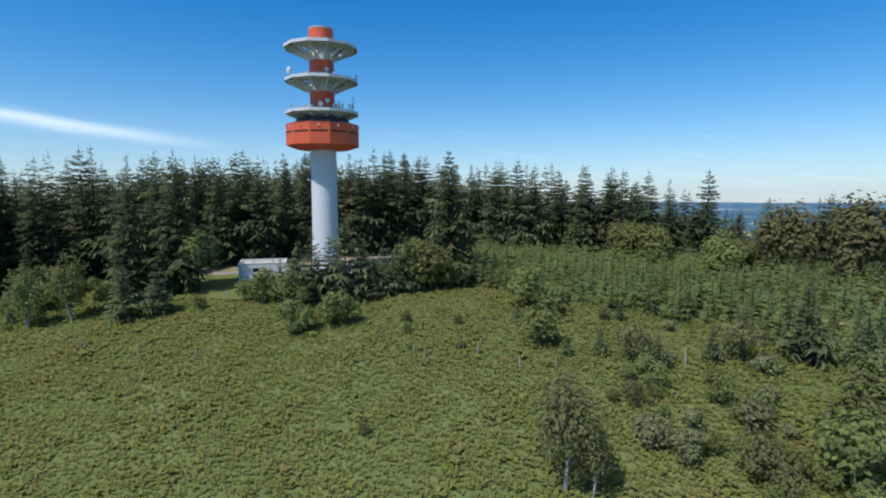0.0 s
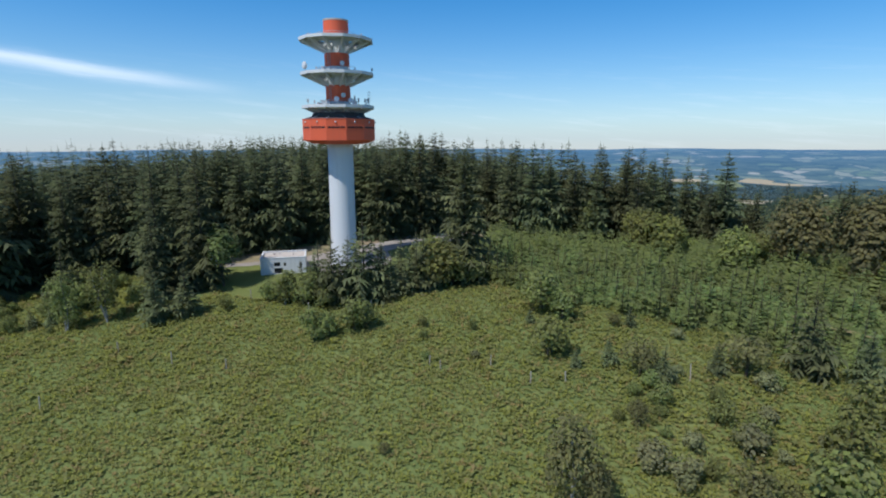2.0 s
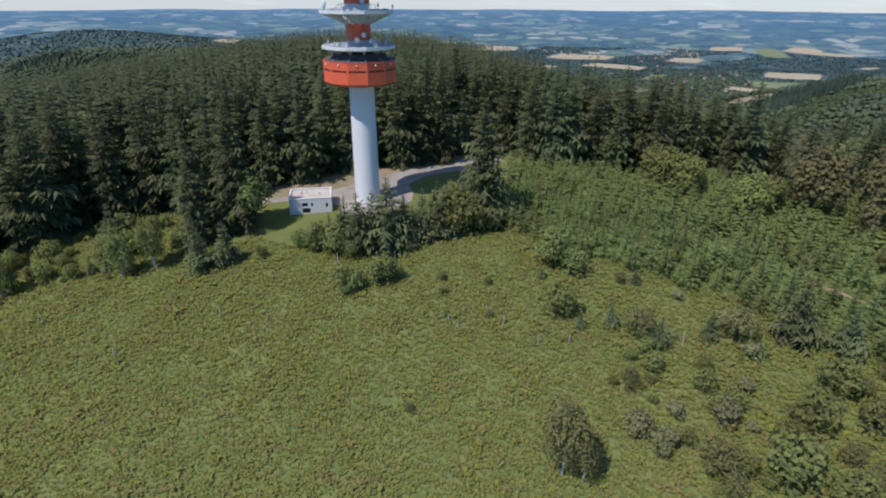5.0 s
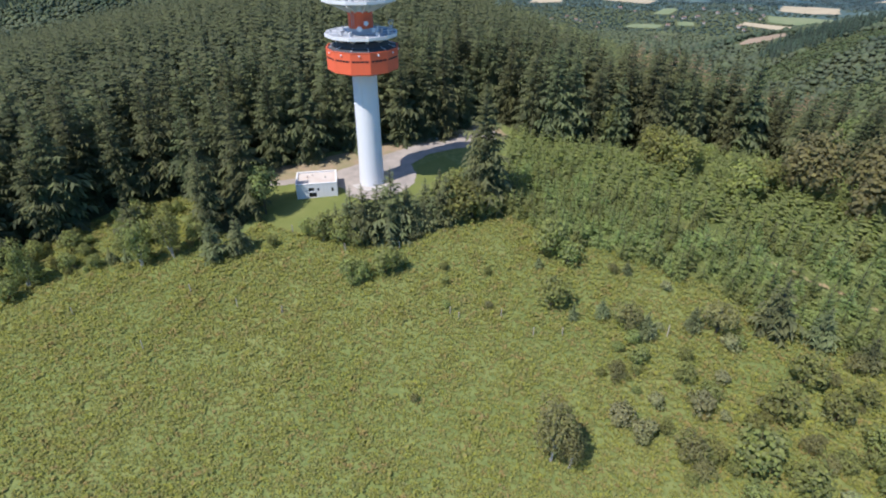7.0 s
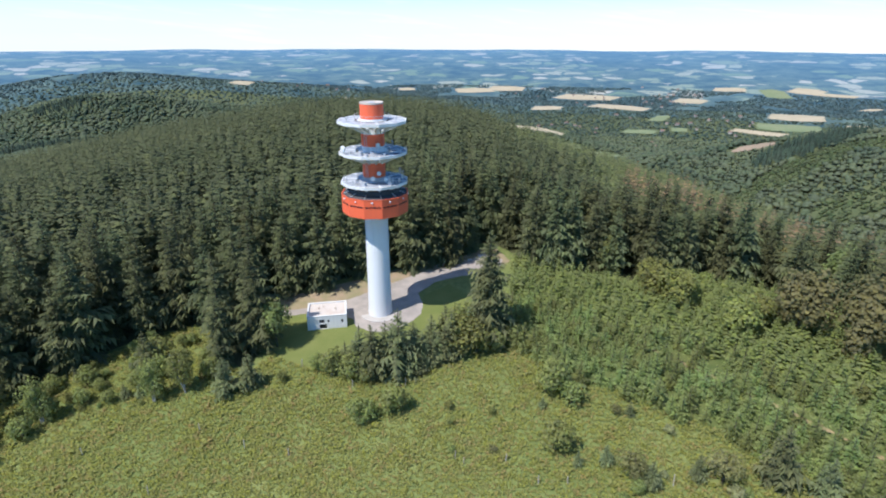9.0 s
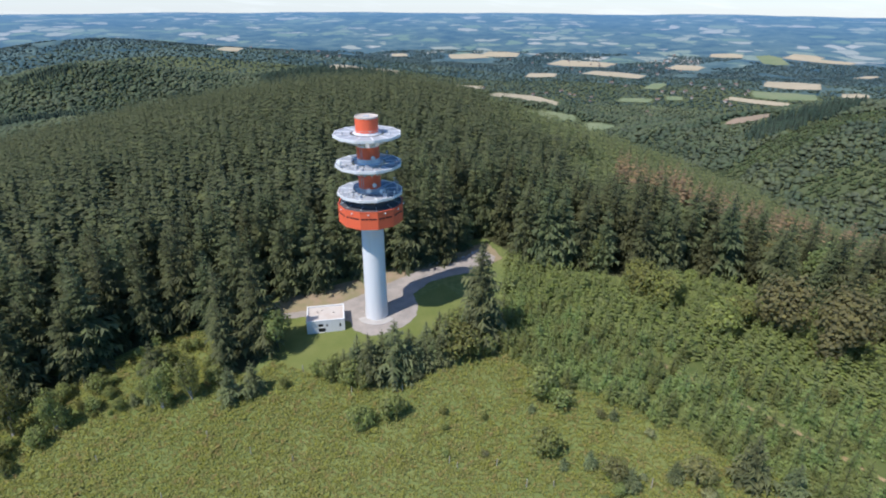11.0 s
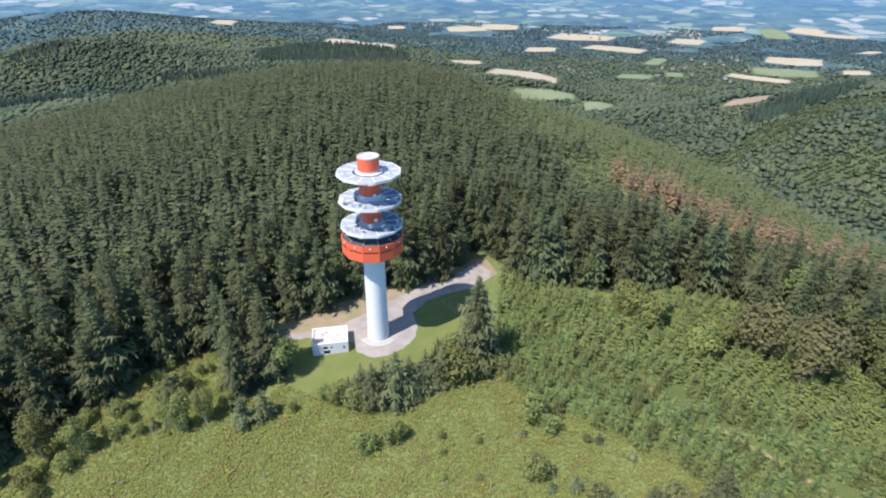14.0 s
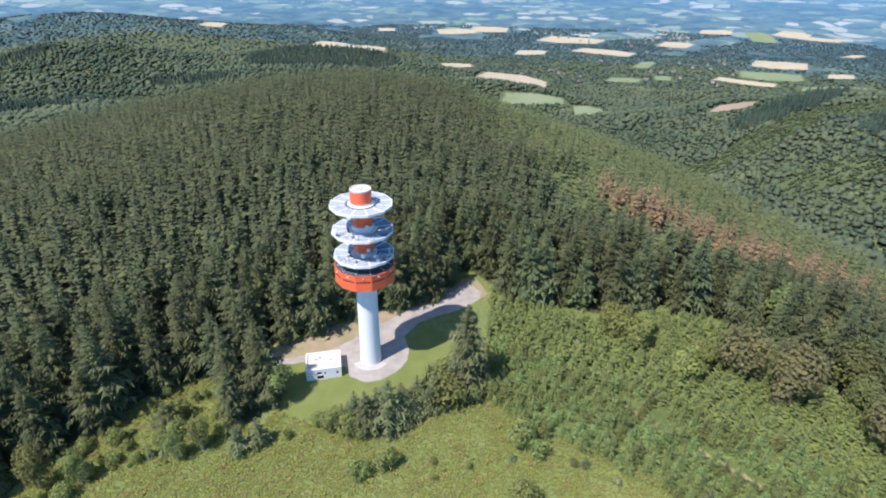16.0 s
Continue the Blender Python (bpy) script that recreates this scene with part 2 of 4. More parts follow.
def country_material(name, share, straw, woods):
    """Far country: woods, pasture and cut fields in an irregular patchwork; share: how much of it is open."""
    k = Nodes(name)
    flat = k.n("VectorMath", "MULTIPLY")
    k.put(k.pos(), flat.inputs[0]); flat.inputs[1].default_value = (1, 1, 0)
    warp = k.n("TexNoise")
    warp.inputs["Scale"].default_value = 0.006
    k.put(flat.outputs[0], warp.inputs["Vector"])
    add = k.n("VectorMath", "MULTIPLY_ADD")
    k.put(warp.outputs[1], add.inputs[0]); add.inputs[1].default_value = (120, 120, 0); k.put(flat.outputs[0], add.inputs[2])
    cell, edge = k.n("SeparateColor"), k.n("TexVoronoi")
    vor = k.n("TexVoronoi")
    edge.feature = "DISTANCE_TO_EDGE"
    for v in (vor, edge):
        v.inputs["Scale"].default_value = 0.0085
        k.put(add.outputs[0], v.inputs["Vector"])
    k.put(vor.outputs["Color"], cell.inputs[0])
    big, fine, speck = k.noise(0.0017, 4, 0.6, flat.outputs[0]), k.noise(0.009, 6, 0.68, flat.outputs[0]), k.noise(0.06, 3, 0.6, flat.outputs[0])
    pick = k.math("ADD", cell.outputs[0], k.math("MULTIPLY", k.math("SUBTRACT", big, 0.5), 2.2))
    pick = k.math("ADD", pick, k.math("MULTIPLY", k.math("SUBTRACT", fine, 0.5), 0.9))
    ln = k.n("VectorMath", "LENGTH")
    k.put(flat.outputs[0], ln.inputs[0])
    pick = k.math("SUBTRACT", pick, k.ramp(ln.outputs["Value"], 2000, 2700, 0.8, 0.0))
    wood = k.mix(k.ramp(k.math("ADD", k.math("MULTIPLY", fine, 0.7), k.math("MULTIPLY", big, 0.3)), 0.40, 0.60), *woods)
    field = k.mix(k.ramp(cell.outputs[1], 0.25, 0.9), (0.15, 0.20, 0.10), straw)
    field = k.mix(k.math("MULTIPLY", k.ramp(speck, 0.5, 0.65), 0.35), field, (0.12, 0.17, 0.08))
    hedge = k.math("MULTIPLY", k.ramp(k.math("ADD", edge.outputs["Distance"], k.math("MULTIPLY", k.math("SUBTRACT", speck, 0.5), 0.12)), 0.05, 0.09), k.ramp(pick, 1.0 - share, 1.06 - share))
    return k, k.mix(hedge, wood, field), ln.outputs["Value"]

def near_country():
    k, c, far = country_material("valley_woodland_floor", -0.1, (0.16, 0.155, 0.09), ((0.062, 0.080, 0.038), (0.098, 0.112, 0.052)))
    return k.done(c, 0.95, 0, 0.1)

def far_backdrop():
    k, c, far = country_material("far_country_painted_haze", 0.42, (0.44, 0.40, 0.31), ((0.020, 0.044, 0.044), (0.110, 0.145, 0.100)))
    # aerial haze painted into the base colour: the blue share grows with distance
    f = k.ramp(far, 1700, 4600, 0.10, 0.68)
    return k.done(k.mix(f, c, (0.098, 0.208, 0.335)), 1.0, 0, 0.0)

M["ground"] = ground_material()
M["country"] = near_country()
M["backdrop"] = far_backdrop()

def patch(name, a, b, c3, s1=0.35, s2=4.0, f3=0.4):
    k = Nodes(name)
    n1, n2 = k.noise(s1, 5, 0.6), k.noise(s2, 5, 0.65)
    c = k.mix(k.ramp(n1, 0.35, 0.65), a, b)
    c = k.mix(k.math("MULTIPLY", k.ramp(n2, 0.5, 0.75), f3), c, c3)
    k.bump(n2, 0.5, 0.06)
    return k.done(c, 0.95, 0, 0.1)

M["gravel"] = patch("pale_gravel", (0.34, 0.30, 0.265), (0.25, 0.225, 0.20), (0.40, 0.36, 0.32))
M["dirt"] = patch("bare_reddish_earth", (0.30, 0.225, 0.155), (0.22, 0.195, 0.11), (0.20, 0.20, 0.08), 0.25, 1.5, 0.6)
M["lawn"] = patch("mown_lawn", (0.126, 0.150, 0.044), (0.156, 0.172, 0.056), (0.075, 0.112, 0.024), 0.2, 3.0, 0.4)
# needle litter, its colour darkened to carry the shade under the trees
M["forest_floor"] = patch("forest_floor_painted_shade", (0.05, 0.055, 0.028), (0.075, 0.08, 0.035), (0.10, 0.08, 0.05), 0.2, 2.0, 0.4)
M["understorey"] = patch("rank_grass", (0.070, 0.098, 0.032), (0.105, 0.125, 0.042), (0.14, 0.12, 0.06), 0.3, 2.0, 0.4)
M["straw"] = patch("cut_straw_field", (0.40, 0.335, 0.235), (0.345, 0.295, 0.20), (0.25, 0.24, 0.14), 0.02, 0.15, 0.35)
M["pasture"] = patch("far_pasture", (0.150, 0.190, 0.100), (0.195, 0.215, 0.120), (0.10, 0.138, 0.07), 0.02, 0.15, 0.4)
M["cut"] = patch("clear_cut_ground", (0.29, 0.215, 0.155), (0.25, 0.195, 0.135), (0.18, 0.17, 0.10), 0.03, 0.2, 0.4)
M["plaster"] = painted("pale_house_plaster", (0.40, 0.37, 0.335), (0.33, 0.30, 0.26), 0.9)
M["tiles"] = painted("brown_roof_tiles", (0.20, 0.135, 0.105), (0.15, 0.12, 0.10), 0.9)
M["track"] = patch("worn_earth_track", (0.34, 0.245, 0.15), (0.25, 0.20, 0.10), (0.17, 0.17, 0.07), 0.5, 2.0, 0.35)

# ---- mesh helpers ----
class Build:
    """Vertices and faces gathered for one mesh."""
    def __init__(self):
        self.v, self.f = [], []
    def add(self, verts, faces):
        o = len(self.v)
        self.v.extend(verts)
        self.f.extend(tuple(i + o for i in f) for f in faces)
    def ring(self, n, prof, turn=0.0, cx=0.0, cy=0.0, cap=True, closed=False):
        """A lathe of n sides: prof is (radius, z) from the bottom up; closed joins the last to the first."""
        v, f, m = [], [], len(prof)
        for r, z in prof:
            v += [(cx + r * math.cos(turn + 2 * math.pi * i / n), cy + r * math.sin(turn + 2 * math.pi * i / n), z) for i in range(n)]
        for j in range(m if closed else m - 1):
            a, b = j * n, ((j + 1) % m) * n
            f += [(a + i, a + (i + 1) % n, b + (i + 1) % n, b + i) for i in range(n)]
        if cap and not closed:
            f += [tuple(range(n - 1, -1, -1)), tuple((m - 1) * n + i for i in range(n))]
        self.add(v, f)
        return self
    def box(self, x0, x1, y0, y1, z0, z1, m=None):
        v = [Vector((x, y, z)) for z in (z0, z1) for y in (y0, y1) for x in (x0, x1)]
        if m is not None:
            v = [m @ p for p in v]
        self.add([tuple(p) for p in v], [(0, 2, 3, 1), (4, 5, 7, 6), (0, 1, 5, 4), (1, 3, 7, 5), (3, 2, 6, 7), (2, 0, 4, 6)])
        return self
    def beam(self, a, b, w, h=None):
        """A bar of square section from a to b."""
        a, b = Vector(a), Vector(b)
        d = b - a
        q = d.to_track_quat("Z", "Y").to_matrix().to_4x4()
        return self.box(-w / 2, w / 2, -(h or w) / 2, (h or w) / 2, 0, d.length, Matrix.Translation(a) @ q)
    def rod(self, a, b, r0, r1=None, n=6):
        a, b = Vector(a), Vector(b)
        q = Matrix.Translation(a) @ (b - a).to_track_quat("Z", "Y").to_matrix().to_4x4()
        t = Build().ring(n, [(r0, 0), (r0 if r1 is None else r1, (b - a).length)])
        self.add([tuple(q @ Vector(p)) for p in t.v], t.f)
        return self
    def mesh(self, name, smooth=False):
        me = bpy.data.meshes.new(name)
        me.from_pydata(self.v, [], self.f)
        if smooth:
            me.shade_smooth()
        me.update()
        return me

def part(name, build, material, parent, label="", smooth=False):
    me = build if isinstance(build, bpy.types.Mesh) else build.mesh(name, smooth)
    if not me.materials:
        me.materials.append(M[material])
    ob = new(name, me)
    ob.parent = parent
    if label:
        tagged(ob, label)
    return ob

def thing(name, m, label, category, group=""):
    ob = new(name)
    ob.empty_display_size = 0.3
    ob.matrix_basis = m
    return tagged(ob, label, category, group)

def softened(ob, width=0.02):
    b = ob.modifiers.new("bevel", "BEVEL")
    b.width, b.segments, b.limit_method = width, 2, "ANGLE"
    return ob

# ---- the lie of the land ----
def sstep(a, b, v):
    t = np.clip((v - a) / (b - a), 0, 1)
    return t * t * (3 - 2 * t)

def hill(x, y):
    zc = np.where(y < 78, -1.5 - 0.215 * (78 - y), np.where(y < 120, -1.5 + 2.4 * np.sin(np.clip((y - 78) / 42, 0, 1) * np.pi / 2), 0.9))
    zc = np.where(y < 20, -13.97 - 8 * (1 - np.exp((np.minimum(y, 20) - 20) / 60)), zc)
    zc = zc - np.where(y > 190, 0.00018 * (y - 190) ** 2, 0) - np.where(y > 390, 0.0005 * (y - 390) ** 2, 0) + 1.2 * sstep(120, 180, y)
    u = x + 30 + 0.16 * (y - 100)
    k = np.where(u > 0, 4 + 41 * sstep(70, 210, y), 5 + 22 * sstep(70, 210, y))
    return zc - (np.sqrt(1 + (u / np.where(u > 0, 120.0, 110.0)) ** 2) - 1) * k

# hills round the valley: middle, height, spread across and along
KNOLLS = [(-330, 420, 112, 190, 180), (-620, 700, 72, 330, 240), (-320, 1060, 60, 190, 110), (-330, 1330, 92, 200, 130), (-860, 1150, 100, 230, 150), (-1250, 1750, 118, 430, 270), (-650, 2050, 40, 420, 200),
          (400, 470, 112, 180, 240), (640, 760, 76, 240, 230), (360, 860, 26, 150, 110), (80, 1130, 48, 120, 80), (1250, 1750, 24, 350, 200)]

def valley(x, y):
    r = np.hypot(x, y)
    v = -196 + (9 * np.sin(x / 170 + 1.3) * np.cos(y / 210) + 6 * np.sin(x / 83 - y / 131)) * (1 - 0.8 * sstep(1300, 2600, r))
    for cx, cy, hh, sx, sy in KNOLLS:
        v = v + hh * np.exp(-((x - cx) / sx) ** 2 / 2 - ((y - cy) / sy) ** 2 / 2)
    rise = sstep(2300, 4850, r)
    v = v + rise * 122 + sstep(2500, 3000, r) * (1 - sstep(4300, 4850, r)) * 5 * np.sin(np.arctan2(x, y) * 17 + r / 300) * np.cos(r / 230 + x / 600)
    v = v + (14 * sstep(0.15, 0.5, np.arctan2(x, y)) + 3 * np.sin(np.arctan2(x, y) * 21)) * sstep(3200, 4700, r)
    return v

def land(x, y):
    """The height of the ground."""
    x, y = np.asarray(x, float), np.asarray(y, float)
    a, b = hill(x, np.maximum(y, -150)), valley(x, y)
    k = 14.0
    d = np.clip((a - b) / k, -30, 30)
    return b + k * np.log1p(np.exp(d))

def land1(x, y):
    return float(land(x, y))

def polar_sheet(name, radii, n, cx, cy, material, hole=False):
    ang = np.linspace(0, 2 * np.pi, n, endpoint=False)
    R, A = np.meshgrid(radii, ang, indexing="ij")
    X, Y = cx + R * np.cos(A), cy + R * np.sin(A)
    Z = land(X, Y)
    v = np.stack([X, Y, Z], -1).reshape(-1, 3).tolist()
    f = [(j * n + i, j * n + (i + 1) % n, (j + 1) * n + (i + 1) % n, (j + 1) * n + i) for j in range(len(radii) - 1) for i in range(n)]
    if not hole:
        f.append(tuple(range(n - 1, -1, -1)))
    me = bpy.data.meshes.new(name)
    me.from_pydata(v, [], f)
    me.materials.append(M[material])
    me.shade_smooth()
    return new(name, me)

near_r = np.concatenate([np.arange(1.5, 130, 1.8), np.geomspace(132, 420, 50)])
far_r = np.geomspace(420, 1800, 70)
tagged(polar_sheet("ground", near_r, 300, -10, 80, "ground"), "rough green hilltop pasture falling away on all sides", "ground", kind="structure")
tagged(polar_sheet("valley_ground", far_r, 420, -10, 80, "country", True), "wooded valley floor with pasture and fields", "ground", kind="structure")
tagged(polar_sheet("backdrop", np.geomspace(1800, 4860, 80), 500, -10, 80, "backdrop", True), "patchwork of far fields and woods with blue haze painted in", "countryside", kind="structure")

from mathutils.geometry import delaunay_2d_cdt

def inside(poly, x, y):
    """Which of the points lie in the polygon."""
    x, y = np.asarray(x, float), np.asarray(y, float)
    hit = np.zeros(x.shape, bool)
    for (x0, y0), (x1, y1) in zip(poly, poly[1:] + poly[:1]):
        c = (y0 > y) != (y1 > y)
        hit ^= c & (x < (x1 - x0) * (y - y0) / ((y1 - y0) if y1 != y0 else 1e-9) + x0)
    return hit

def drape(name, poly, material, lift, label, category="ground", wobble=0.35, step=1.6):
    """A thin sheet of another surface laid on the land, with an uneven edge."""
    pts = []
    for (x0, y0), (x1, y1) in zip(poly, poly[1:] + poly[:1]):
        n = max(1, int(math.hypot(x1 - x0, y1 - y0) / 0.7))
        for i in range(n):
            px, py = x0 + (x1 - x0) * i / n, y0 + (y1 - y0) * i / n
            w = noise.noise_vector((px * 0.6, py * 0.6, 3.1)) * wobble
            pts.append((px + w.x, py + w.y))
    xs, ys = [p[0] for p in pts], [p[1] for p in pts]
    gx, gy = np.meshgrid(np.arange(min(xs), max(xs), step), np.arange(min(ys), max(ys), step))
    gx, gy = gx.ravel(), gy.ravel()
    keep = inside(pts, gx, gy)
    allp = [Vector(p) for p in pts] + [Vector(p) for p in zip(gx[keep], gy[keep])]
    n = len(pts)
    res = delaunay_2d_cdt(allp, [], [list(range(n))], 1, 1e-4)
    v = [(p.x, p.y, land1(p.x, p.y) + lift) for p in res[0]]
    me = bpy.data.meshes.new(name)
    me.from_pydata(v, [], [tuple(f) for f in res[2]])
    me.materials.append(M[material])
    me.shade_smooth()
    return tagged(new(name, me), label, category, kind="structure")

def circle(cx, cy, r, n=40):
    return [(cx + r * math.cos(2 * math.pi * i / n), cy + r * math.sin(2 * math.pi * i / n)) for i in range(n)]

TX, TY = -22.0, 99.8                    # the tower's axis
LAWN = [(-37.5, 82), (-30, 79.5), (-24, 80), (-12, 83), (-5, 90), (-2, 98), (-3, 108), (-8, 114), (-13, 108), (-14.4, 101), (-17.5, 95), (-22, 93.6), (-26, 96.4), (-32, 98.6), (-38, 98.2), (-42, 96.4), (-44, 90)]
DIRT = [(-47, 96.5), (-39, 98), (-32, 101), (-26, 106), (-20, 112.5), (-12, 117), (-5, 120.5), (0, 124), (4, 127), (7, 131), (3, 141), (-3, 136), (-8, 129), (-22, 121), (-30, 114), (-40, 107.5), (-47, 102.5)]
ROAD = [(-44, 96.0), (-38, 97.5), (-33, 98), (-27.6, 96.6), (-25.6, 93.4), (-22, 92), (-18.5, 92.9), (-15.2, 96), (-13, 100), (-13.4, 104.5), (-15, 108.5), (-11.5, 114.5), (-7, 118), (-1, 121.5), (4.5, 127.5), (5, 131.5), (1, 137), (-2, 132), (-7.5, 124.5), (-15, 120), (-20.5, 114), (-26, 108), (-32, 102.5), (-38, 99.8), (-44, 98)]
drape("dirt_verge", DIRT, "dirt", 0.03, "bare reddish earth verge below the spruce edge")
drape("lawn", LAWN, "lawn", 0.05, "mown lawn round the tower base")
drape("gravel_road", ROAD, "gravel", 0.08, "pale gravel yard and access road", "road")
# fields of the valley: middle, half width, half depth
STRAW = [(420, 2393, 128, 105), (475, 2030, 103, 66), (214, 2010, 54, 60), (112, 1421, 88, 105), (958, 1778, 78, 80), (751, 1539, 78, 24), (1020, 1571, 32, 32), (816, 2306, 61, 84), (-67, 2588, 89, 85), (89, 2669, 85, 99),
         (1405, 2570, 65, 96), (1460, 2454, 79, 50), (-42, 1714, 49, 43), (1315, 1995, 25, 80), (1103, 2642, 69, 62), (-600, 2350, 120, 130), (-447, 1815, 56, 41), (-349, 1797, 81, 45), (-840, 1850, 34, 60), (-382, 2603, 39, 58)]
GRASS = [(126, 1070, 62, 22), (224, 1016, 28, 39), (851, 1608, 83, 51), (928, 1424, 82, 33), (547, 1776, 25, 62), (1235, 2499, 51, 127), (429, 1556, 45, 33), (537, 1562, 22, 31)]
REGROWTH = [(320, 462, 40, 24, 0), (345, 600, 75, 26, 30), (455, 610, 60, 30, 10), (-560, 880, 60, 30, 0), (-420, 800, 50, 22, 15), (250, 560, 40, 25, 0)]
FIELDS = [(*q, "straw") for q in STRAW] + [(*q, "grass") for q in GRASS] + [(372, 776, 26, 26, "earth")]
FIELDS = [(x, y, w, d, -math.degrees(math.atan2(x, y)) + 14 * math.sin(x + y), kind) for x, y, w, d, kind in FIELDS]
for cx, cy, w, d, turn, kind in FIELDS:
    c, n = math.cos(radians(turn)), math.sin(radians(turn))
    quad = [(cx + u * w * c - v * d * n, cy + u * w * n + v * d * c) for u, v in ((-1, -0.8), (-0.2, -1), (0.9, -0.85), (1, 0.6), (0.3, 1), (-0.85, 0.8))]
    drape("field", quad, {"straw": "straw", "grass": "pasture", "earth": "cut"}[kind], 1.2, {"straw": "pale cut straw field among woods", "grass": "green pasture among woods", "earth": "bare pinkish clear-cut on a wooded hill"}[kind], "field", min(9.0, w * 0.15), 14.0)
FOREST_OPEN = [(-120, 0), (-97, 40), (-87, 58), (-81, 69), (-74.5, 78), (-67, 86), (-60, 91), (-52, 90), (-49, 79), (-42, 78.5), (-39.8, 83), (-43.5, 91), (-50, 95), (-50, 101.5), (-40, 106.5), (-30, 112.4), (-22, 118.8), (-8, 126), (-3.5, 132), (-1, 141), (3, 142), (9, 134), (15, 125), (25, 127), (39, 124), (58, 132), (72, 131), (82, 115), (86, 100), (97, 80), (112, 60), (150, -20)]
FLOOR = [(-36, 112.2), (-46, 105.5), (-50, 97), (-44, 92), (-42, 84), (-43.5, 79.5), (-48, 80), (-51, 91), (-60, 92), (-68, 87), (-75.5, 79), (-82, 70), (-88, 59), (-99, 40), (-150, 60), (-170, 170), (0, 230), (130, 190), (150, 90), (99, 82), (88, 102), (84, 117), (73, 133), (57, 134), (38, 126), (24, 129), (15, 127.5), (9, 136), (2, 144), (-3, 141), (-5.5, 133), (-9, 128.5), (-23, 122)]
drape("forest_floor", FLOOR, "forest_floor", 0.06, "needle litter under the spruces with shade painted in", "ground", 0.8, 4.0)
TRACK = [(30.5, 93.6), (36, 89.2), (40.2, 85.5), (46.9, 79.6), (56.6, 72.6), (66, 65.4), (71.5, 60.5), (72.0, 61.2), (66.4, 66.1), (57.0, 73.3), (47.3, 80.3), (40.6, 86.2), (36.4, 89.9), (30.8, 94.2)]
drape("earth_track", TRACK, "track", 0.05, "worn earth track between young firs", "path", 0.5)

# ---- the radio tower ----
SIDES = 12
POD_TURN = radians(282.4 + 9.8)         # a corner of the twelve-sided pod stands here

def corner(i, r, z):
    a = POD_TURN + 2 * math.pi * i / SIDES
    return Vector((r * math.cos(a), r * math.sin(a), z))

def facet(i, r):
    """A frame on the middle of side i: x along the side, y outward, z up."""
    a = POD_TURN + 2 * math.pi * (i + 0.5) / SIDES
    return Matrix.Translation((r * math.cos(a), r * math.sin(a), 0)) @ Matrix.Rotation(a - math.pi / 2, 4, "Z")

def platform(tower, z, dark_from, rng):
    """A ring platform on tapering webs: rim, deck panels, ribs, inner railing."""
    outer, inner, mast = 6.6, 3.35, 2.2
    plat = part("platform", Build().ring(SIDES, [(outer - 0.16, z - 0.42), (outer, z - 0.42), (outer, z + 0.10), (outer - 0.16, z + 0.10)], POD_TURN, closed=True), "steel_white", tower, "white steel ring platform")
    for i in range(SIDES):
        b = Build()
        c0, c1 = corner(i, 1, 0), corner(i + 1, 1, 0)
        side = (c1 - c0).normalized() * 0.07
        def q(r, w):
            return [corner(i, r, w) + side, corner(i + 1, r, w) - side]
        lo, hi = q(inner, z - 0.06), q(outer - 0.17, z - 0.06)
        v = [lo[0], lo[1], hi[1], hi[0]]
        b.add([tuple(p) for p in v] + [tuple(p + Vector((0, 0, 0.06))) for p in v], [(3, 2, 1, 0), (4, 5, 6, 7), (0, 1, 5, 4), (1, 2, 6, 5), (2, 3, 7, 6), (3, 0, 4, 7)])
        part("deck_panel", b, "grating_dark" if i in dark_from else "grating", plat)
        # radial rib over the joint, and the web that carries it from the mast
        d = Vector((c0.x, c0.y, 0))
        t = Vector((-c0.y, c0.x, 0)) * 0.11
        w = Build()
        sec = [d * mast + Vector((0, 0, z - 2.3)), d * (outer - 0.16) + Vector((0, 0, z - 0.40)), d * (outer - 0.16) + Vector((0, 0, z + 0.06)), d * inner + Vector((0, 0, z + 0.06)), d * mast + Vector((0, 0, z - 0.5)),
               d * (mast + 0.5) + Vector((0, 0, z - 1.55)), d * (mast + 2.4) + Vector((0, 0, z - 0.62))]
        vv = [tuple(p + t) for p in sec] + [tuple(p - t) for p in sec]
        fs = []
        for ring in ((0, 1, 6, 5), (1, 2, 3, 6), (0, 5, 4), (6, 3, 4, 5)):
            if ring == (6, 3, 4, 5):
                continue
            fs += [ring, tuple(k + 7 for k in reversed(ring))]
        for a, e in ((0, 1), (1, 2), (2, 3), (3, 6), (6, 5), (5, 4), (4, 0)):
            fs.append((a, a + 7, e + 7, e))
        w.add(vv, fs)
        part("rib", w, "steel_white", plat)
    # cross stiffeners under the deck
    for r, drop in ((4.4, 0.55), (5.5, 0.45)):
        part("ring_beam", Build().ring(SIDES, [(r - 0.06, z - drop - 0.18), (r + 0.06, z - drop - 0.18), (r + 0.06, z - 0.07), (r - 0.06, z - 0.07)], POD_TURN, closed=True), "steel_white", plat)
    # inner walkway grid and railing
    part("inner_walkway", Build().ring(24, [(2.22, z + 0.02), (2.9, z + 0.02), (2.9, z + 0.1), (2.22, z + 0.1)], closed=True), "steel_white", plat)
    rail = Build().ring(24, [(3.28, z + 0.98), (3.34, z + 0.98), (3.34, z + 1.03), (3.28, z + 1.03)], closed=True)
    for i in range(SIDES):
        c = corner(i, 3.31, z)
        rail.rod(c, c + Vector((0, 0, 1.0)), 0.03, n=5)
    part("railing", rail, "galv", plat)
    return plat

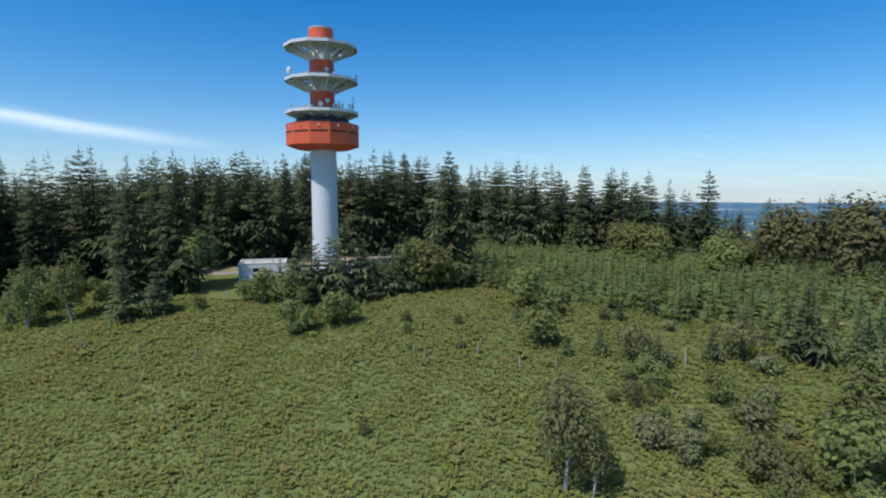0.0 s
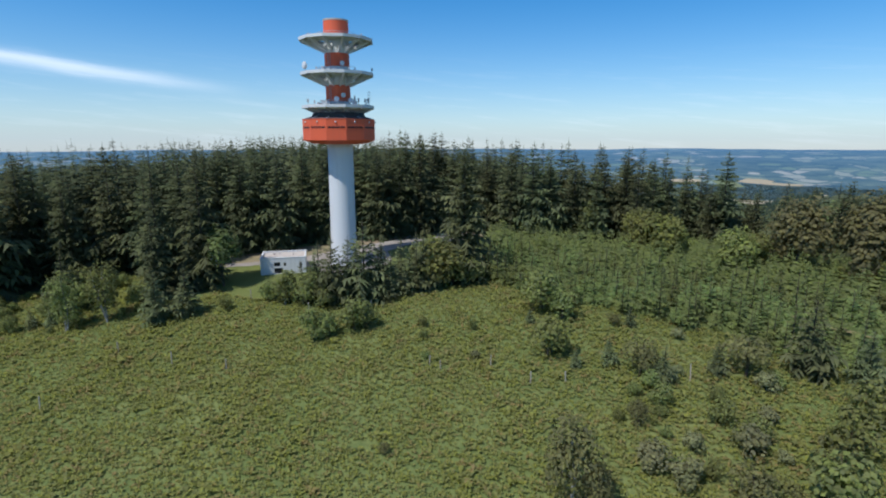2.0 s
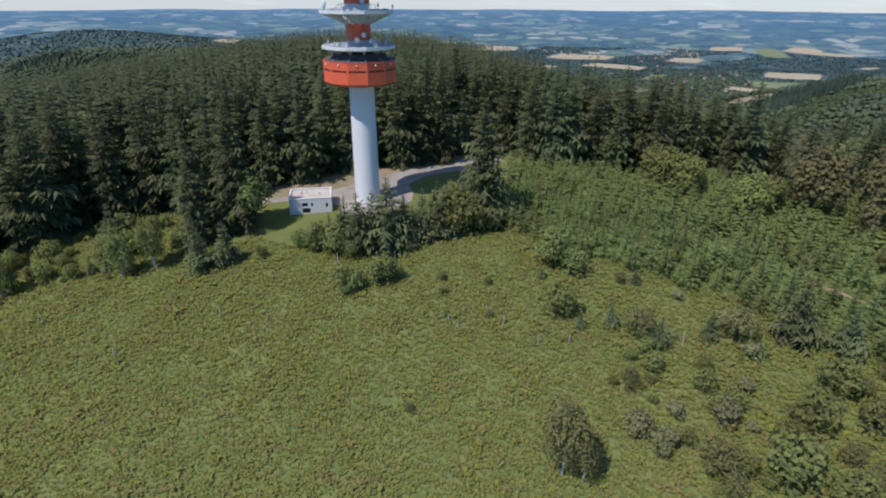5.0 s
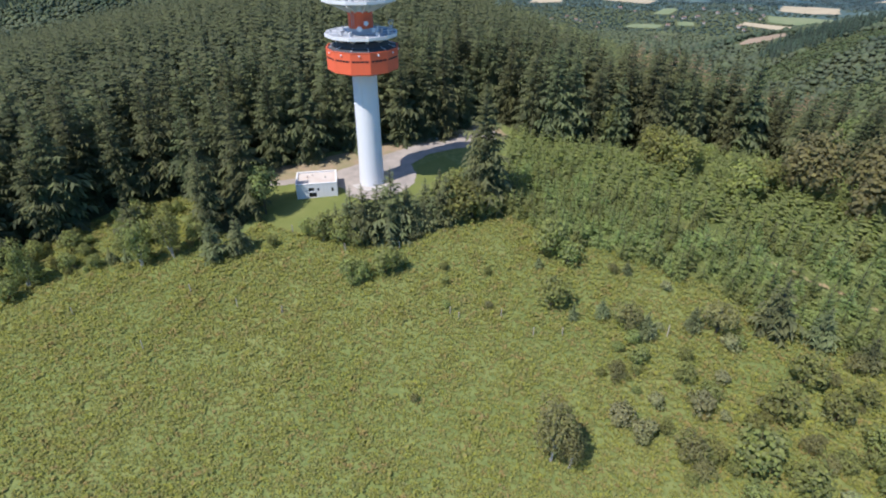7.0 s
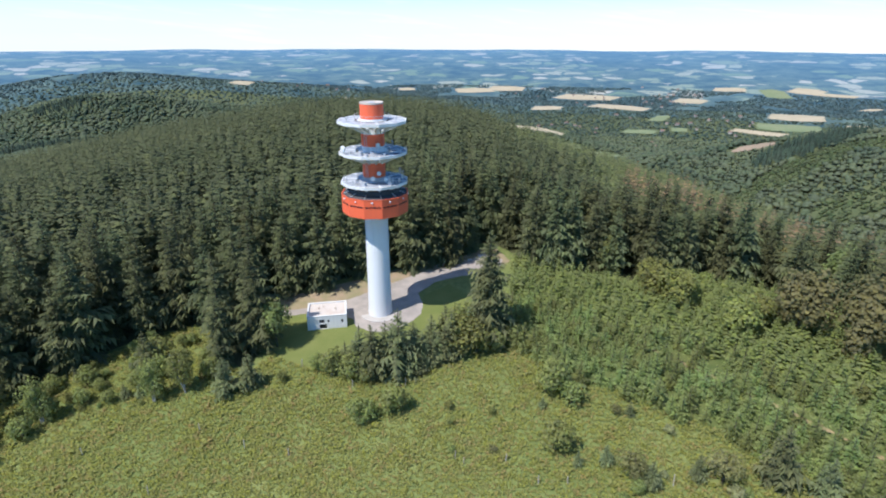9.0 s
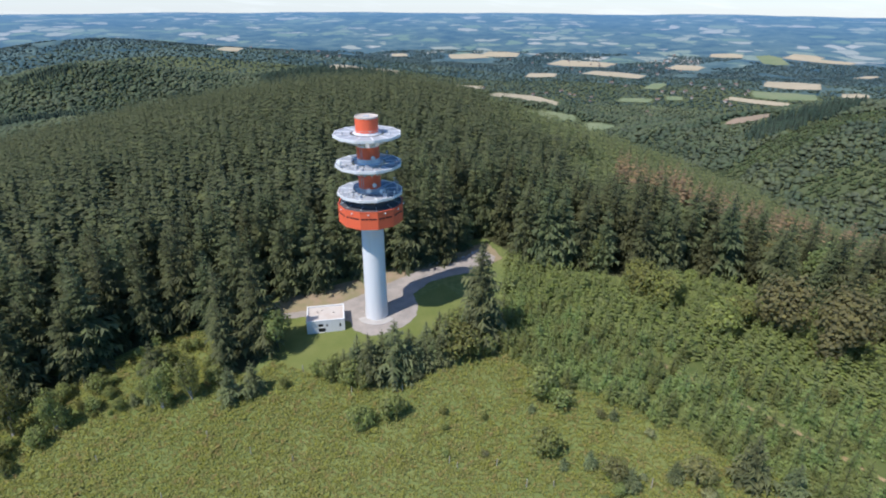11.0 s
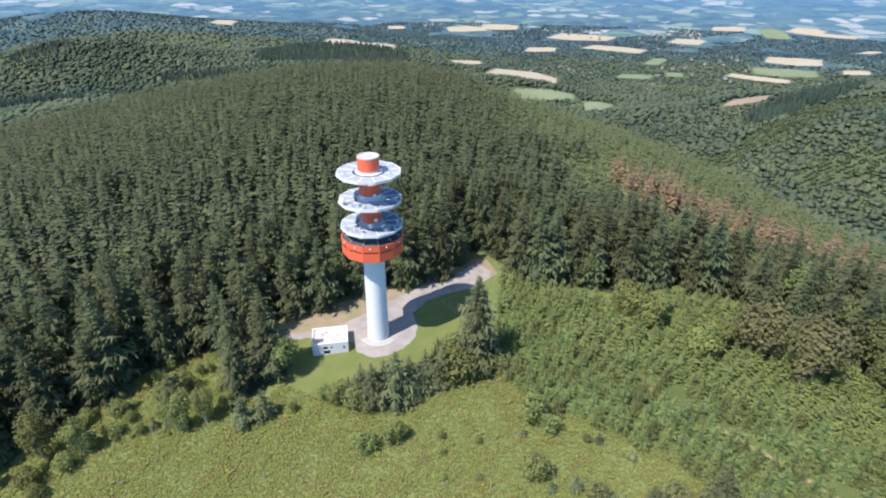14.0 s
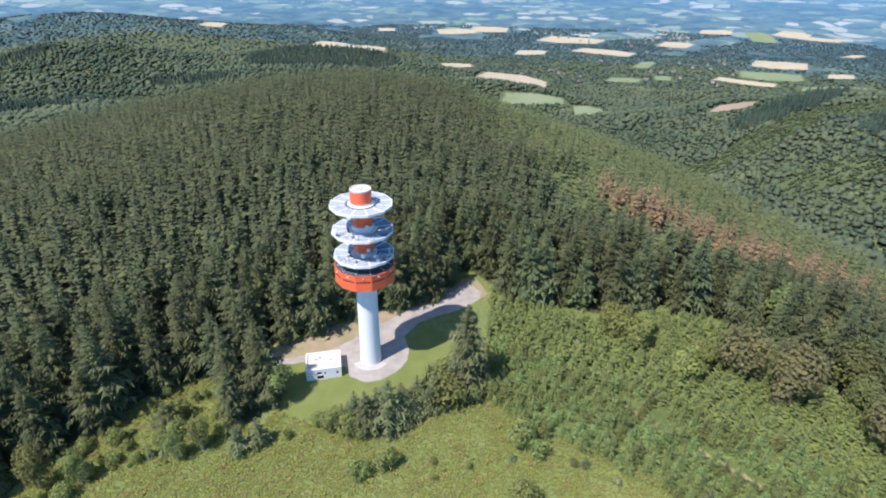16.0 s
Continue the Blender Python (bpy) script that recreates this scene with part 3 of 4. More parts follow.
def dish(parent, at, facing, r=0.45, label="white drum dish antenna"):
    a = Vector(facing).normalized()
    q = Matrix.Translation(at) @ a.to_track_quat("Z", "Y").to_matrix().to_4x4()
    t = Build().ring(16, [(0.08, -0.5 * r), (r * 0.6, -0.35 * r), (r, 0), (r, 0.45 * r), (r * 0.9, 0.52 * r), (0.02, 0.62 * r)])
    b = Build()
    b.add([tuple(q @ Vector(p)) for p in t.v], t.f)
    part("dish", b, "steel_white", parent, label)

def whip(parent, x, y, z, h, yagi=False):
    part("aerial_pole", Build().rod((x, y, z), (x, y, z + h), 0.055, 0.035), "galv", parent, "grey steel aerial pole")
    if yagi:
        for k in range(4):
            zz = z + h * (0.35 + 0.18 * k)
            part("aerial_element", Build().beam((x - 0.35, y, zz), (x + 0.35, y, zz), 0.05), "galv", parent)
            part("aerial_element", Build().beam((x, y - 0.3, zz + 0.06), (x, y + 0.3, zz + 0.06), 0.05), "galv", parent)
    else:
        part("aerial_panel", Build().box(x - 0.14, x + 0.14, y - 0.08, y + 0.08, z + h * 0.45, z + h * 0.95), "galv", parent, "grey panel aerial")

def radio_tower():
    rng = random.Random(4)
    t = thing("radio_tower", pose(TX, TY, 0.0), "white concrete radio tower with red pod and three ring platforms", "tower")
    part("plinth", Build().ring(56, [(4.3, -0.8), (4.3, 0.16), (4.22, 0.2), (2.5, 0.24)], cap=True), "apron", t, "low pale concrete apron round the foot")
    part("shaft", Build().ring(64, [(2.56, 0.15), (2.46, 2.8), (2.38, 8.0), (2.30, 23.2)], cap=False), "white", t, "white painted concrete shaft", True)
    pod = part("pod", Build().ring(SIDES, [(2.3, 22.75), (4.7, 22.85), (6.55, 23.45), (6.62, 23.5), (6.62, 27.15), (6.5, 27.15), (6.4, 26.9), (2.0, 27.0)], POD_TURN), "red", t, "red twelve-sided equipment pod")
    for i in range(SIDES):
        m = facet(i, 6.62 * math.cos(math.pi / SIDES))
        slot = Build()
        for x0, x1 in ((-1.45, -0.78), (-0.70, 0.02), (0.10, 0.80), (0.88, 1.45)):
            slot.box(x0, x1, -0.06, 0.015, 25.55, 25.85, m)
        part("louvre", slot, "dark", pod, "dark louvre slot")
        part("joint", Build().box(-1.66, 1.66, -0.04, 0.02, 25.42, 25.46, m), "red_edge", pod)
        lamp = Build()
        tt = Build().ring(10, [(0.10, 0), (0.16, 0.05), (0.16, 0.16), (0.08, 0.24)])
        mm = m @ Matrix.Translation((0.1, 0, 26.65)) @ Matrix.Rotation(-math.pi / 2, 4, "X")
        lamp.add([tuple(mm @ Vector(p)) for p in tt.v], tt.f)
        part("lamp", lamp, "steel_white", pod, "small white bulkhead lamp")
        part("coping", Build().box(-1.70, 1.70, -0.12, 0.05, 27.10, 27.2, m), "red_edge", pod)
    part("pod_roof", Build().ring(SIDES, [(6.35, 26.95), (6.2, 27.25), (5.0, 27.55), (4.6, 28.35), (2.1, 28.5)], POD_TURN), "roofing", t, "dark sloping pod roof")
    for i in range(SIDES):
        part("roof_rib", Build().beam(corner(i, 6.15, 27.3), corner(i, 4.9, 27.66), 0.10), "galv", t, "grey roof rib")
    part("mast_foot", Build().ring(40, [(2.15, 27.9), (2.15, 30.35)], cap=False), "galv", t, "grey lower mast section", True)
    for z0, z1, mat in ((30.35, 33.15, "red"), (33.15, 36.3, "white"), (36.3, 38.6, "red"), (38.6, 41.35, "white"), (41.35, 44.03, "red")):
        part("mast_section", Build().ring(48, [(2.2, z0 + 0.012), (2.2, z1 - 0.012)], cap=False), mat, t, ("red" if mat == "red" else "white") + " painted mast band", True)
    part("mast_cap", Build().ring(48, [(2.0, 44.0), (2.24, 44.0), (2.24, 44.28), (2.05, 44.28), (1.95, 44.12), (0.1, 44.16)]), "hutroof", t, "pale weathered mast cap")
    part("mast_hatch", Build().box(-0.6, 0.5, -0.5, 0.5, 44.13, 44.3), "galv", t)
    top = platform(t, 41.0, (), rng)
    mid = platform(t, 35.2, (1, 2, 3, 4), rng)
    low = platform(t, 29.5, (1, 2, 3, 4, 5), rng)
    cam_a = radians(282.4)
    def at(deg, r):
        a = cam_a + radians(deg)
        return r * math.cos(a), r * math.sin(a)
    # ladders and cabinets on the mast
    for z0, z1, deg in ((36.4, 38.5, -38), (30.5, 33.0, -38), (41.4, 43.8, 150)):
        x, y = at(deg, 2.28)
        lad = Build()
        dx, dy = -y / 2.28 * 0.25, x / 2.28 * 0.25
        lad.rod((x - dx, y - dy, z0), (x - dx, y - dy, z1), 0.035, n=5).rod((x + dx, y + dy, z0), (x + dx, y + dy, z1), 0.035, n=5)
        for k in range(7):
            zz = z0 + 0.2 + k * (z1 - z0 - 0.3) / 6
            lad.rod((x - dx, y - dy, zz), (x + dx, y + dy, zz), 0.025, n=4)
        part("ladder", lad, "galv", t, "grey steel ladder")
    for z, deg, r0, rr in ((36.75, 18, 2.75, 0.40), (31.35, 18, 2.75, 0.42), (36.2, -62, 6.2, 0.62), (30.4, 30, 4.2, 0.42), (30.6, -5, 3.6, 0.45)):
        x, y = at(deg, r0)
        part("bracket", Build().rod((x, y, z - 1.2 if r0 > 3.5 else z), (x * 0.97, y * 0.97, z), 0.05) if r0 > 3.5 else Build().rod((x, y, z), (x * 0.8, y * 0.8, z), 0.05), "galv", t)
        dish(t, (x, y, z), (x, y, 0.0), rr)
    for deg, r, h, yg in ((62, 6.1, 2.6, True), (70, 5.6, 1.5, False), (40, 5.4, 1.3, False), (34, 5.0, 1.7, False), (48, 6.2, 1.2, False), (-62, 6.0, 1.2, False), (-50, 5.4, 0.9, False), (120, 6.0, 1.6, True), (200, 5.8, 1.3, False)):
        whip(low, *at(deg, r), 29.5, h, yg)
    for deg, r, h in ((75, 6.3, 1.0), (-40, 5.5, 0.7), (20, 5.8, 0.6), (140, 6.0, 1.1)):
        whip(mid, *at(deg, r), 35.2, h)
    for deg, r, h in ((60, 5.0, 0.8), (-70, 5.0, 0.8), (170, 3.0, 1.5)):
        whip(top, *at(deg, r), 41.0, h)
    # cabinets and cable trays lying on the two lower decks
    for deck, z in ((mid, 35.2), (low, 29.5)):
        for k in range(7):
            x, y = at(rng.uniform(-80, 80), rng.uniform(3.6, 5.4))
            m = pose(x, y, z, 0, 0, rng.uniform(0, 180))
            part("cabinet", Build().box(-rng.uniform(0.2, 0.5), 0.3, -0.25, 0.25, 0.0, rng.uniform(0.25, 0.8), m), "galv", deck, "grey equipment cabinet")
        for k in range(5):
            a = at(rng.uniform(-85, 85), 3.4)
            b = at(rng.uniform(-85, 85), 6.2)
            part("cable_tray", Build().beam((*a, z + 0.09), (*b, z + 0.09), 0.16, 0.08), "galv", deck)
    return t

radio_tower()

# ---- the equipment hut ----
def hut():
    ang = math.degrees(math.atan2(2.0, 7.7))
    m = pose(-35.4, 91.5, land1(-34, 94) - 0.25, 0, 0, ang)
    W, D, H = 7.9, 6.2, 3.1
    h = thing("equipment_hut", m, "white rendered flat-roofed equipment hut with dark openings", "hut")
    # front wall with real openings
    openings = [(2.35, 3.45, 1.55, 2.35), (2.35, 3.85, 0.25, 1.30), (4.0, 4.45, 1.55, 2.25), (6.75, 7.2, 1.25, 2.15)]
    xs = sorted({0, W, *[o[0] for o in openings], *[o[1] for o in openings]})
    zs = sorted({0, H, *[o[2] for o in openings], *[o[3] for o in openings]})
    wall = Build()
    for x0, x1 in zip(xs, xs[1:]):
        for z0, z1 in zip(zs, zs[1:]):
            if not any(o[0] <= x0 and x1 <= o[1] and o[2] <= z0 and z1 <= o[3] for o in openings):
                wall.box(x0, x1, 0, 0.25, z0, z1)
    part("front_wall", wall, "hut", h)
    part("back_wall", Build().box(0, W, D - 0.25, D, 0, H), "hut", h)
    part("side_wall", Build().box(0, 0.25, 0.25, D - 0.25, 0, H), "hut", h)
    part("side_wall", Build().box(W - 0.25, W, 0.25, D - 0.25, 0, H), "hut", h)
    part("roof_slab", Build().box(0.25, W - 0.25, 0.25, D - 0.25, H - 0.4, H - 0.18), "hutroof", h, "pale stained roof screed")
    for b in ((-0.05, W + 0.05, -0.05, 0.27), (-0.05, W + 0.05, D - 0.27, D + 0.05), (-0.05, 0.27, 0.27, D - 0.27), (W - 0.27, W + 0.05, 0.27, D - 0.27)):
        softened(part("parapet", Build().box(*b, H, H + 0.12), "hut", h, "white parapet coping"))
    for o in openings:
        win = part("window" if o[2] > 1 else "door_recess", Build().box(o[0], o[1], 0.16, 0.2, o[2], o[3]), "dark", h, "dark opening")
        fr = Build()
        fr.box(o[0], o[1], 0.08, 0.15, o[3] - 0.05, o[3]).box(o[0], o[1], 0.08, 0.15, o[2], o[2] + 0.05)
        fr.box(o[0], o[0] + 0.05, 0.08, 0.15, o[2] + 0.05, o[3] - 0.05).box(o[1] - 0.05, o[1], 0.08, 0.15, o[2] + 0.05, o[3] - 0.05)
        part("frame", fr, "galv", win)
    part("door", Build().box(W, W + 0.06, 1.2, 2.2, 0.1, 2.15).box(W + 0.06, W + 0.10, 2.0, 2.08, 1.0, 1.15), "galv", h, "grey steel side door")
    part("drainpipe", Build().rod((0.4, -0.08, 0), (0.4, -0.08, H - 0.2), 0.05), "galv", h)
    for x, y in ((2.2, 3.8), (3.1, 4.4), (5.6, 3.2)):
        part("roof_vent", Build().rod((x, y, H - 0.18), (x, y, H + 0.12), 0.11, n=10).ring(10, [(0.05, H + 0.12), (0.18, H + 0.13), (0.16, H + 0.2)], 0, x, y), "hutroof", h)
    return h

hut()

def utility_cabinet():
    m = pose(-46.2, 97.6, land1(-46.2, 97.6), 0, 0, 12)
    u = thing("utility_cabinet", m, "small white roadside utility cabinet with one dark side", "cabinet")
    softened(part("body", Build().box(-1.0, 0.9, -0.6, 0.6, -0.1, 1.5), "hut", u))
    softened(part("lid", Build().box(-1.08, 0.98, -0.68, 0.68, 1.5, 1.6), "hut", u))
    # near-black plate over most of the +x side
    part("door", Build().box(0.9, 0.94, -0.5, 0.5, 0.15, 1.4), "dark", u, "dark panel on one side")

utility_cabinet()

# ---- trees and plants ----
def conifer_parts(H, R, whorls, arms, rng, fine=True, bare=0.06, taper=0.8, wide=0.30, swell=0.25, lift=0.0):
    """Trunk and crown of a conifer: tiers of spreading branches, each a roof-shaped spray with side shoots."""
    crown = Build()
    for w in range(whorls):
        t = min(max((w + rng.uniform(-0.25, 0.25)) / whorls, 0.0), 0.975)
        reach = R * ((1 - t) ** taper * (0.66 + 0.34 * min(1.0, t * 4)) + 0.035) * rng.uniform(1 - swell, 1 + swell)
        n = max(4, int(arms * (1 - 0.45 * t)))
        base = rng.uniform(0, 6.28)
        for i in range(n):
            a = base + 6.283 * i / n + rng.uniform(-0.35, 0.35)
            l = reach * rng.uniform(0.62, 1.2)
            z = H * (bare + (1 - bare) * min(0.985, max(0.0, t + rng.uniform(-0.3, 0.3) / whorls)))
            ca, sa = math.cos(a), math.sin(a)
            up, sag = 0.02 + lift + 0.62 * t + rng.uniform(-0.1, 0.1), 0.34 - 0.12 * t + rng.uniform(-0.08, 0.10)
            wd = l * wide * rng.uniform(0.85, 1.2) + 0.015 * R
            def P(u, s, dz=0.0):
                return (ca * u * l - sa * s * wd, sa * u * l + ca * s * wd, z + l * (up * u - sag * u * u * (1.5 - 0.5 * u)) + dz * wd)
            if fine:
                v = [P(0.0, 0.0), P(0.45, 0.22, -0.05), P(0.45, -0.22, -0.05), P(0.9, 0.0)]
                f = [(0, 1, 3), (0, 3, 2)]
                for q in range(4):
                    u = 0.2 + 0.205 * q + rng.uniform(-0.05, 0.05)
                    for side in (1, -1):
                        k = len(v)
                        s = side * (1.25 - 0.75 * u) * rng.uniform(0.75, 1.25)
                        v += [P(u - 0.10, 0.0, 0.05), P(u + 0.10, 0.0, 0.02), P(u + rng.uniform(0.10, 0.28), s, -rng.uniform(0.25, 0.75))]
                        f.append((k, k + 1, k + 2) if side > 0 else (k + 1, k, k + 2))
                k = len(v)
                v += [P(0.84, 0.17, -0.08), P(0.84, -0.17, -0.08), P(1.08, 0.0, 0.12)]
                f.append((k, k + 2, k + 1))
            else:
                v = [P(0.03, 0, 0.1), P(0.5, 0, 0.1), P(1.0, 0), P(0.5, 1.0, -0.5), P(0.5, -1.0, -0.5)]
                f = [(0, 3, 1), (0, 1, 4), (1, 3, 2), (1, 2, 4)]
            crown.add(v, f)
    tip = Build().rod((0, 0, H * 0.95), (0, 0, H * 1.02), 0.04 * R / 3, 0.01, 3)
    crown.add(tip.v, tip.f)
    trunk = Build().rod((0, 0, -0.6), (0, 0, H * 0.96), max(0.05, H * 0.011), 0.02, 7)
    return trunk, crown

def skirt_conifer(rng, n=5):
    """A far conifer: four ragged skirts."""
    b = Build()
    for z0, z1, r in ((1.5, 9, 3.9), (6, 13, 3.1), (10, 16.5, 2.2), (14, 19.5, 1.3)):
        v = [(rng.uniform(-0.2, 0.2), rng.uniform(-0.2, 0.2), z1)]
        for i in range(2 * n):
            a, q = 3.1416 * i / n, r * (rng.uniform(0.9, 1.2) if i % 2 else rng.uniform(0.55, 0.75))
            v.append((q * math.cos(a), q * math.sin(a), z0 + (0 if i % 2 else 1.2) + rng.uniform(-0.5, 0.5)))
        b.add(v, [(0, i + 1, (i + 1) % (2 * n) + 1) for i in range(2 * n)])
    return b

def leafy_parts(H, R, lobes, leaves, rng, size=0.5, low=0.25, stems=1, thin=1.0, up=1.0):
    """Trunk, limbs and a crown of folded leaf clumps set over several lobes."""
    trunk, crown = Build(), Build()
    zc = H * (low + (1 - low) * 0.5)
    balls = []
    for i in range(lobes):
        a = 6.283 * i / lobes + rng.uniform(-0.5, 0.5)
        rr = R * rng.uniform(0.25, 0.62) if lobes > 1 else 0
        z = zc + (H * (1 - low) * 0.5) * rng.uniform(-0.5, 0.55) * (1 - 0.4 * rr / R)
        balls.append((rr * math.cos(a), rr * math.sin(a), z, R * rng.uniform(0.30, 0.58), H * (1 - low) * rng.uniform(0.16, 0.32) * up))
    balls.append((0, 0, H * 0.72, R * 0.5, H * 0.28))
    for st in range(stems):
        lean = rng.uniform(-0.08, 0.08) * H * (stems > 1) * 2
        foot = (rng.uniform(-0.3, 0.3) * (stems > 1), rng.uniform(-0.3, 0.3) * (stems > 1), -0.4)
        knee = (lean * 0.5, rng.uniform(-0.05, 0.05) * H, H * 0.42)
        trunk.rod(foot, knee, max(0.035, H * 0.020 / stems ** 0.4), max(0.02, H * 0.013 / stems ** 0.4), 7)
        trunk.rod(knee, (lean, 0, H * 0.85), max(0.02, H * 0.013 / stems ** 0.4), 0.015, 6)
        for x, y, z, r, h in balls[:: max(1, stems)]:
            trunk.rod(knee, (x, y, z), max(0.018, H * 0.007), 0.012, 5)
    for k in range(leaves):
        x, y, z, r, h = balls[rng.randrange(len(balls))]
        u, a = rng.uniform(-0.75, 1), rng.uniform(0, 6.283)
        q = math.sqrt(max(0, 1 - u * u))
        d = Vector((q * math.cos(a), q * math.sin(a), u))
        c = Vector((x + d.x * r, y + d.y * r, z + d.z * h)) * 1.0
        sh = rng.uniform(0.80, 1.08) + 0.35 * rng.random() ** 5
        c = Vector((x, y, z)) + (c - Vector((x, y, z))) * sh
        if c.z < 0.08:
            c.z = rng.uniform(0.05, 0.3)
        nrm = (d + Vector((rng.uniform(-0.5, 0.5), rng.uniform(-0.5, 0.5), rng.uniform(-0.1, 0.8)))).normalized()
        e1 = nrm.orthogonal().normalized()
        e1 = Matrix.Rotation(rng.uniform(0, 6.283), 3, nrm) @ e1
        e2 = nrm.cross(e1)
        s1, s2 = size * rng.uniform(0.6, 1.25), size * rng.uniform(0.35, 0.8) * thin
        fold = nrm * s2 * rng.uniform(0.15, 0.5)
        crown.add([tuple(c - e1 * s1 * 0.5), tuple(c + e2 * s2 - fold), tuple(c + e1 * s1 * 0.6), tuple(c - e2 * s2 - fold * 0.7)], [(0, 1, 2), (0, 2, 3)])
    return trunk, crown

def plant(name, parts, mats, label, category, group, part_names=("trunk", "crown")):
    """A plant at the origin, to be copied."""
    ob = thing(name, Matrix.Identity(4), label, category, group)
    for nm, b, mt in zip(part_names, parts, mats):
        part(nm, b, mt, ob)
    return ob

def stand(ob, x, y, s=1.0, turn=0.0, sink=0.05, lean=0.0):
    m = pose(x, y, land1(x, y) - sink, lean, 0, math.degrees(turn))
    made = copy_thing(ob, m)
    made.scale = (s, s, s)
    return made

def away(ob):
    """The pattern itself is not part of the place."""
    for o in (*ob.children_recursive, ob):
        bpy.data.objects.remove(o)

rng = random.Random(11)
# patterns
spruces = [plant("spruce_tree", conifer_parts(21, rng.uniform(4.3, 5.2), 26, 12, rng, True, 0.06, 0.80, 0.28, 0.3), ("trunk", "needle"), "tall dark green spruce in the plantation edge", "tree", "spruces at the forest edge") for _ in range(6)]
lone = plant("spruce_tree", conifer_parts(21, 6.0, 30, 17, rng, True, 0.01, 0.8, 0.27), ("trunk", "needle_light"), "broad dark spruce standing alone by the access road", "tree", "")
firs = [plant("young_fir", conifer_parts(3.7, 1.45, 9, 7, rng, True, 0.02, 0.95, 0.34, 0.25, 0.30), ("trunk", "young"), "young green fir in a plantation row", "tree", "young firs of the plantation") for _ in range(6)]
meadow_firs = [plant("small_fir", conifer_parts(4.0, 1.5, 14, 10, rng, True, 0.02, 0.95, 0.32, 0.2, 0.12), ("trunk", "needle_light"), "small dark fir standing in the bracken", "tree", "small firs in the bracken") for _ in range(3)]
oaks = [plant("oak_tree", leafy_parts(9.5, 4.4, 11, 2000, rng, 0.52, 0.12), ("trunk", "oak"), "light green rounded oak at the wood edge", "tree", "oaks at the wood edge") for _ in range(2)]
beeches = [plant("beech_tree", leafy_parts(13, 4.4, 11, 1900, rng, 0.58, 0.2), ("trunk", "beech"), "dark green leafy tree in the mixed wood", "tree", "leafy trees of the mixed wood") for _ in range(2)]
browns = [plant("oak_tree", leafy_parts(10.5, 4.6, 9, 2700, rng, 0.50, 0.15, up=1.45), ("trunk", "brown"), "dull brown-green oak with bare pale trunks", "tree", "brown oaks at the wood edge") for _ in range(2)]
bushes = [plant("bush", leafy_parts(3.4, 1.7, 8, 760, rng, 0.26, 0.02, 3), ("trunk", "scrub"), "rounded green bush at the edge of the bracken", "bush", "bushes round the clearing", ("stem", "crown")) for _ in range(3)]
greys = [plant("willow_bush", leafy_parts(2.6, 1.6, 8, 680, rng, 0.26, 0.0, 4), ("trunk", "grey"), "grey-leaved willow bush in the bracken", "bush", "grey willow bushes", ("stem", "crown")) for _ in range(2)]
green_birches = [plant("birch_tree", leafy_parts(7.6, 1.9, 10, 1700, rng, 0.30, 0.04, 2, 0.6, 1.0), ("birch", "scrub"), "slender olive-green birch at the meadow edge", "tree", "birches at the meadow edge") for _ in range(2)]
twigs = [plant("dry_bush", leafy_parts(3.4, 1.7, 8, 900, rng, 0.28, 0.03, 3, 0.5), ("trunk", "twig"), "brown half-bare bush in the bracken", "bush", "dry brown bushes", ("stem", "crown")) for _ in range(2)]
birches = [plant("birch_tree", leafy_parts(6.4, 1.9, 9, 1700, rng, 0.32, 0.05, 2, 0.5, 1.1), ("birch", "twig"), "thin half-bare birch with a pale trunk", "tree", "half-bare birches") for _ in range(2)]

def scatter(x0, x1, y0, y1, gap, seed, jitter=0.42):
    r = np.random.RandomState(seed)
    gx, gy = np.meshgrid(np.arange(x0, x1, gap), np.arange(y0, y1, gap))
    gx, gy = gx + (np.arange(gx.shape[0]) % 2 * gap / 2)[:, None], gy
    gx = gx + r.uniform(-jitter, jitter, gx.shape) * gap
    gy = gy + r.uniform(-jitter, jitter, gy.shape) * gap
    return gx.ravel(), gy.ravel(), r

def in_view(x, y, spread=47, margin=18):
    """Ground ahead of the flight line, which is all that is ever seen."""
    return (np.abs(x) < np.maximum(y, 0) * math.tan(radians(spread)) + margin)

# --- the forest: the nearest spruces as trees of their own, the rest as one mass
def edge_distance(x, y):
    """How far each place lies from the forest's edge."""
    best = np.full(len(x), 1e9)
    for (x0, y0), (x1, y1) in zip(FOREST_OPEN, FOREST_OPEN[1:]):
        dx, dy = x1 - x0, y1 - y0
        t = np.clip(((x - x0) * dx + (y - y0) * dy) / (dx * dx + dy * dy), 0, 1)
        best = np.minimum(best, np.hypot(x - x0 - t * dx, y - y0 - t * dy))
    return best

fx, fy, fr = scatter(-420, 360, 30, 520, 5.8, 5)
dx, dy, dr = scatter(-420, 360, 30, 520, 4.9, 6)
outer, inner = edge_distance(fx, fy) < 17, edge_distance(dx, dy) >= 17
fx, fy = np.concatenate([fx[outer], dx[inner]]), np.concatenate([fy[outer], dy[inner]])
keep = ~inside(FOREST_OPEN, fx, fy) & in_view(fx, fy, 45, 60) & (hill(fx, fy) > -72) & (np.hypot(fx, fy) < 505)
fx, fy = fx[keep], fy[keep]
right_wood = (fx > 24) & (fy < 178) & (fx > -10 + 0.35 * (fy - 60))
edge = edge_distance(fx, fy)
order = np.argsort(edge + 0.05 * np.hypot(fx, fy))
near_set = set(order[:300].tolist())

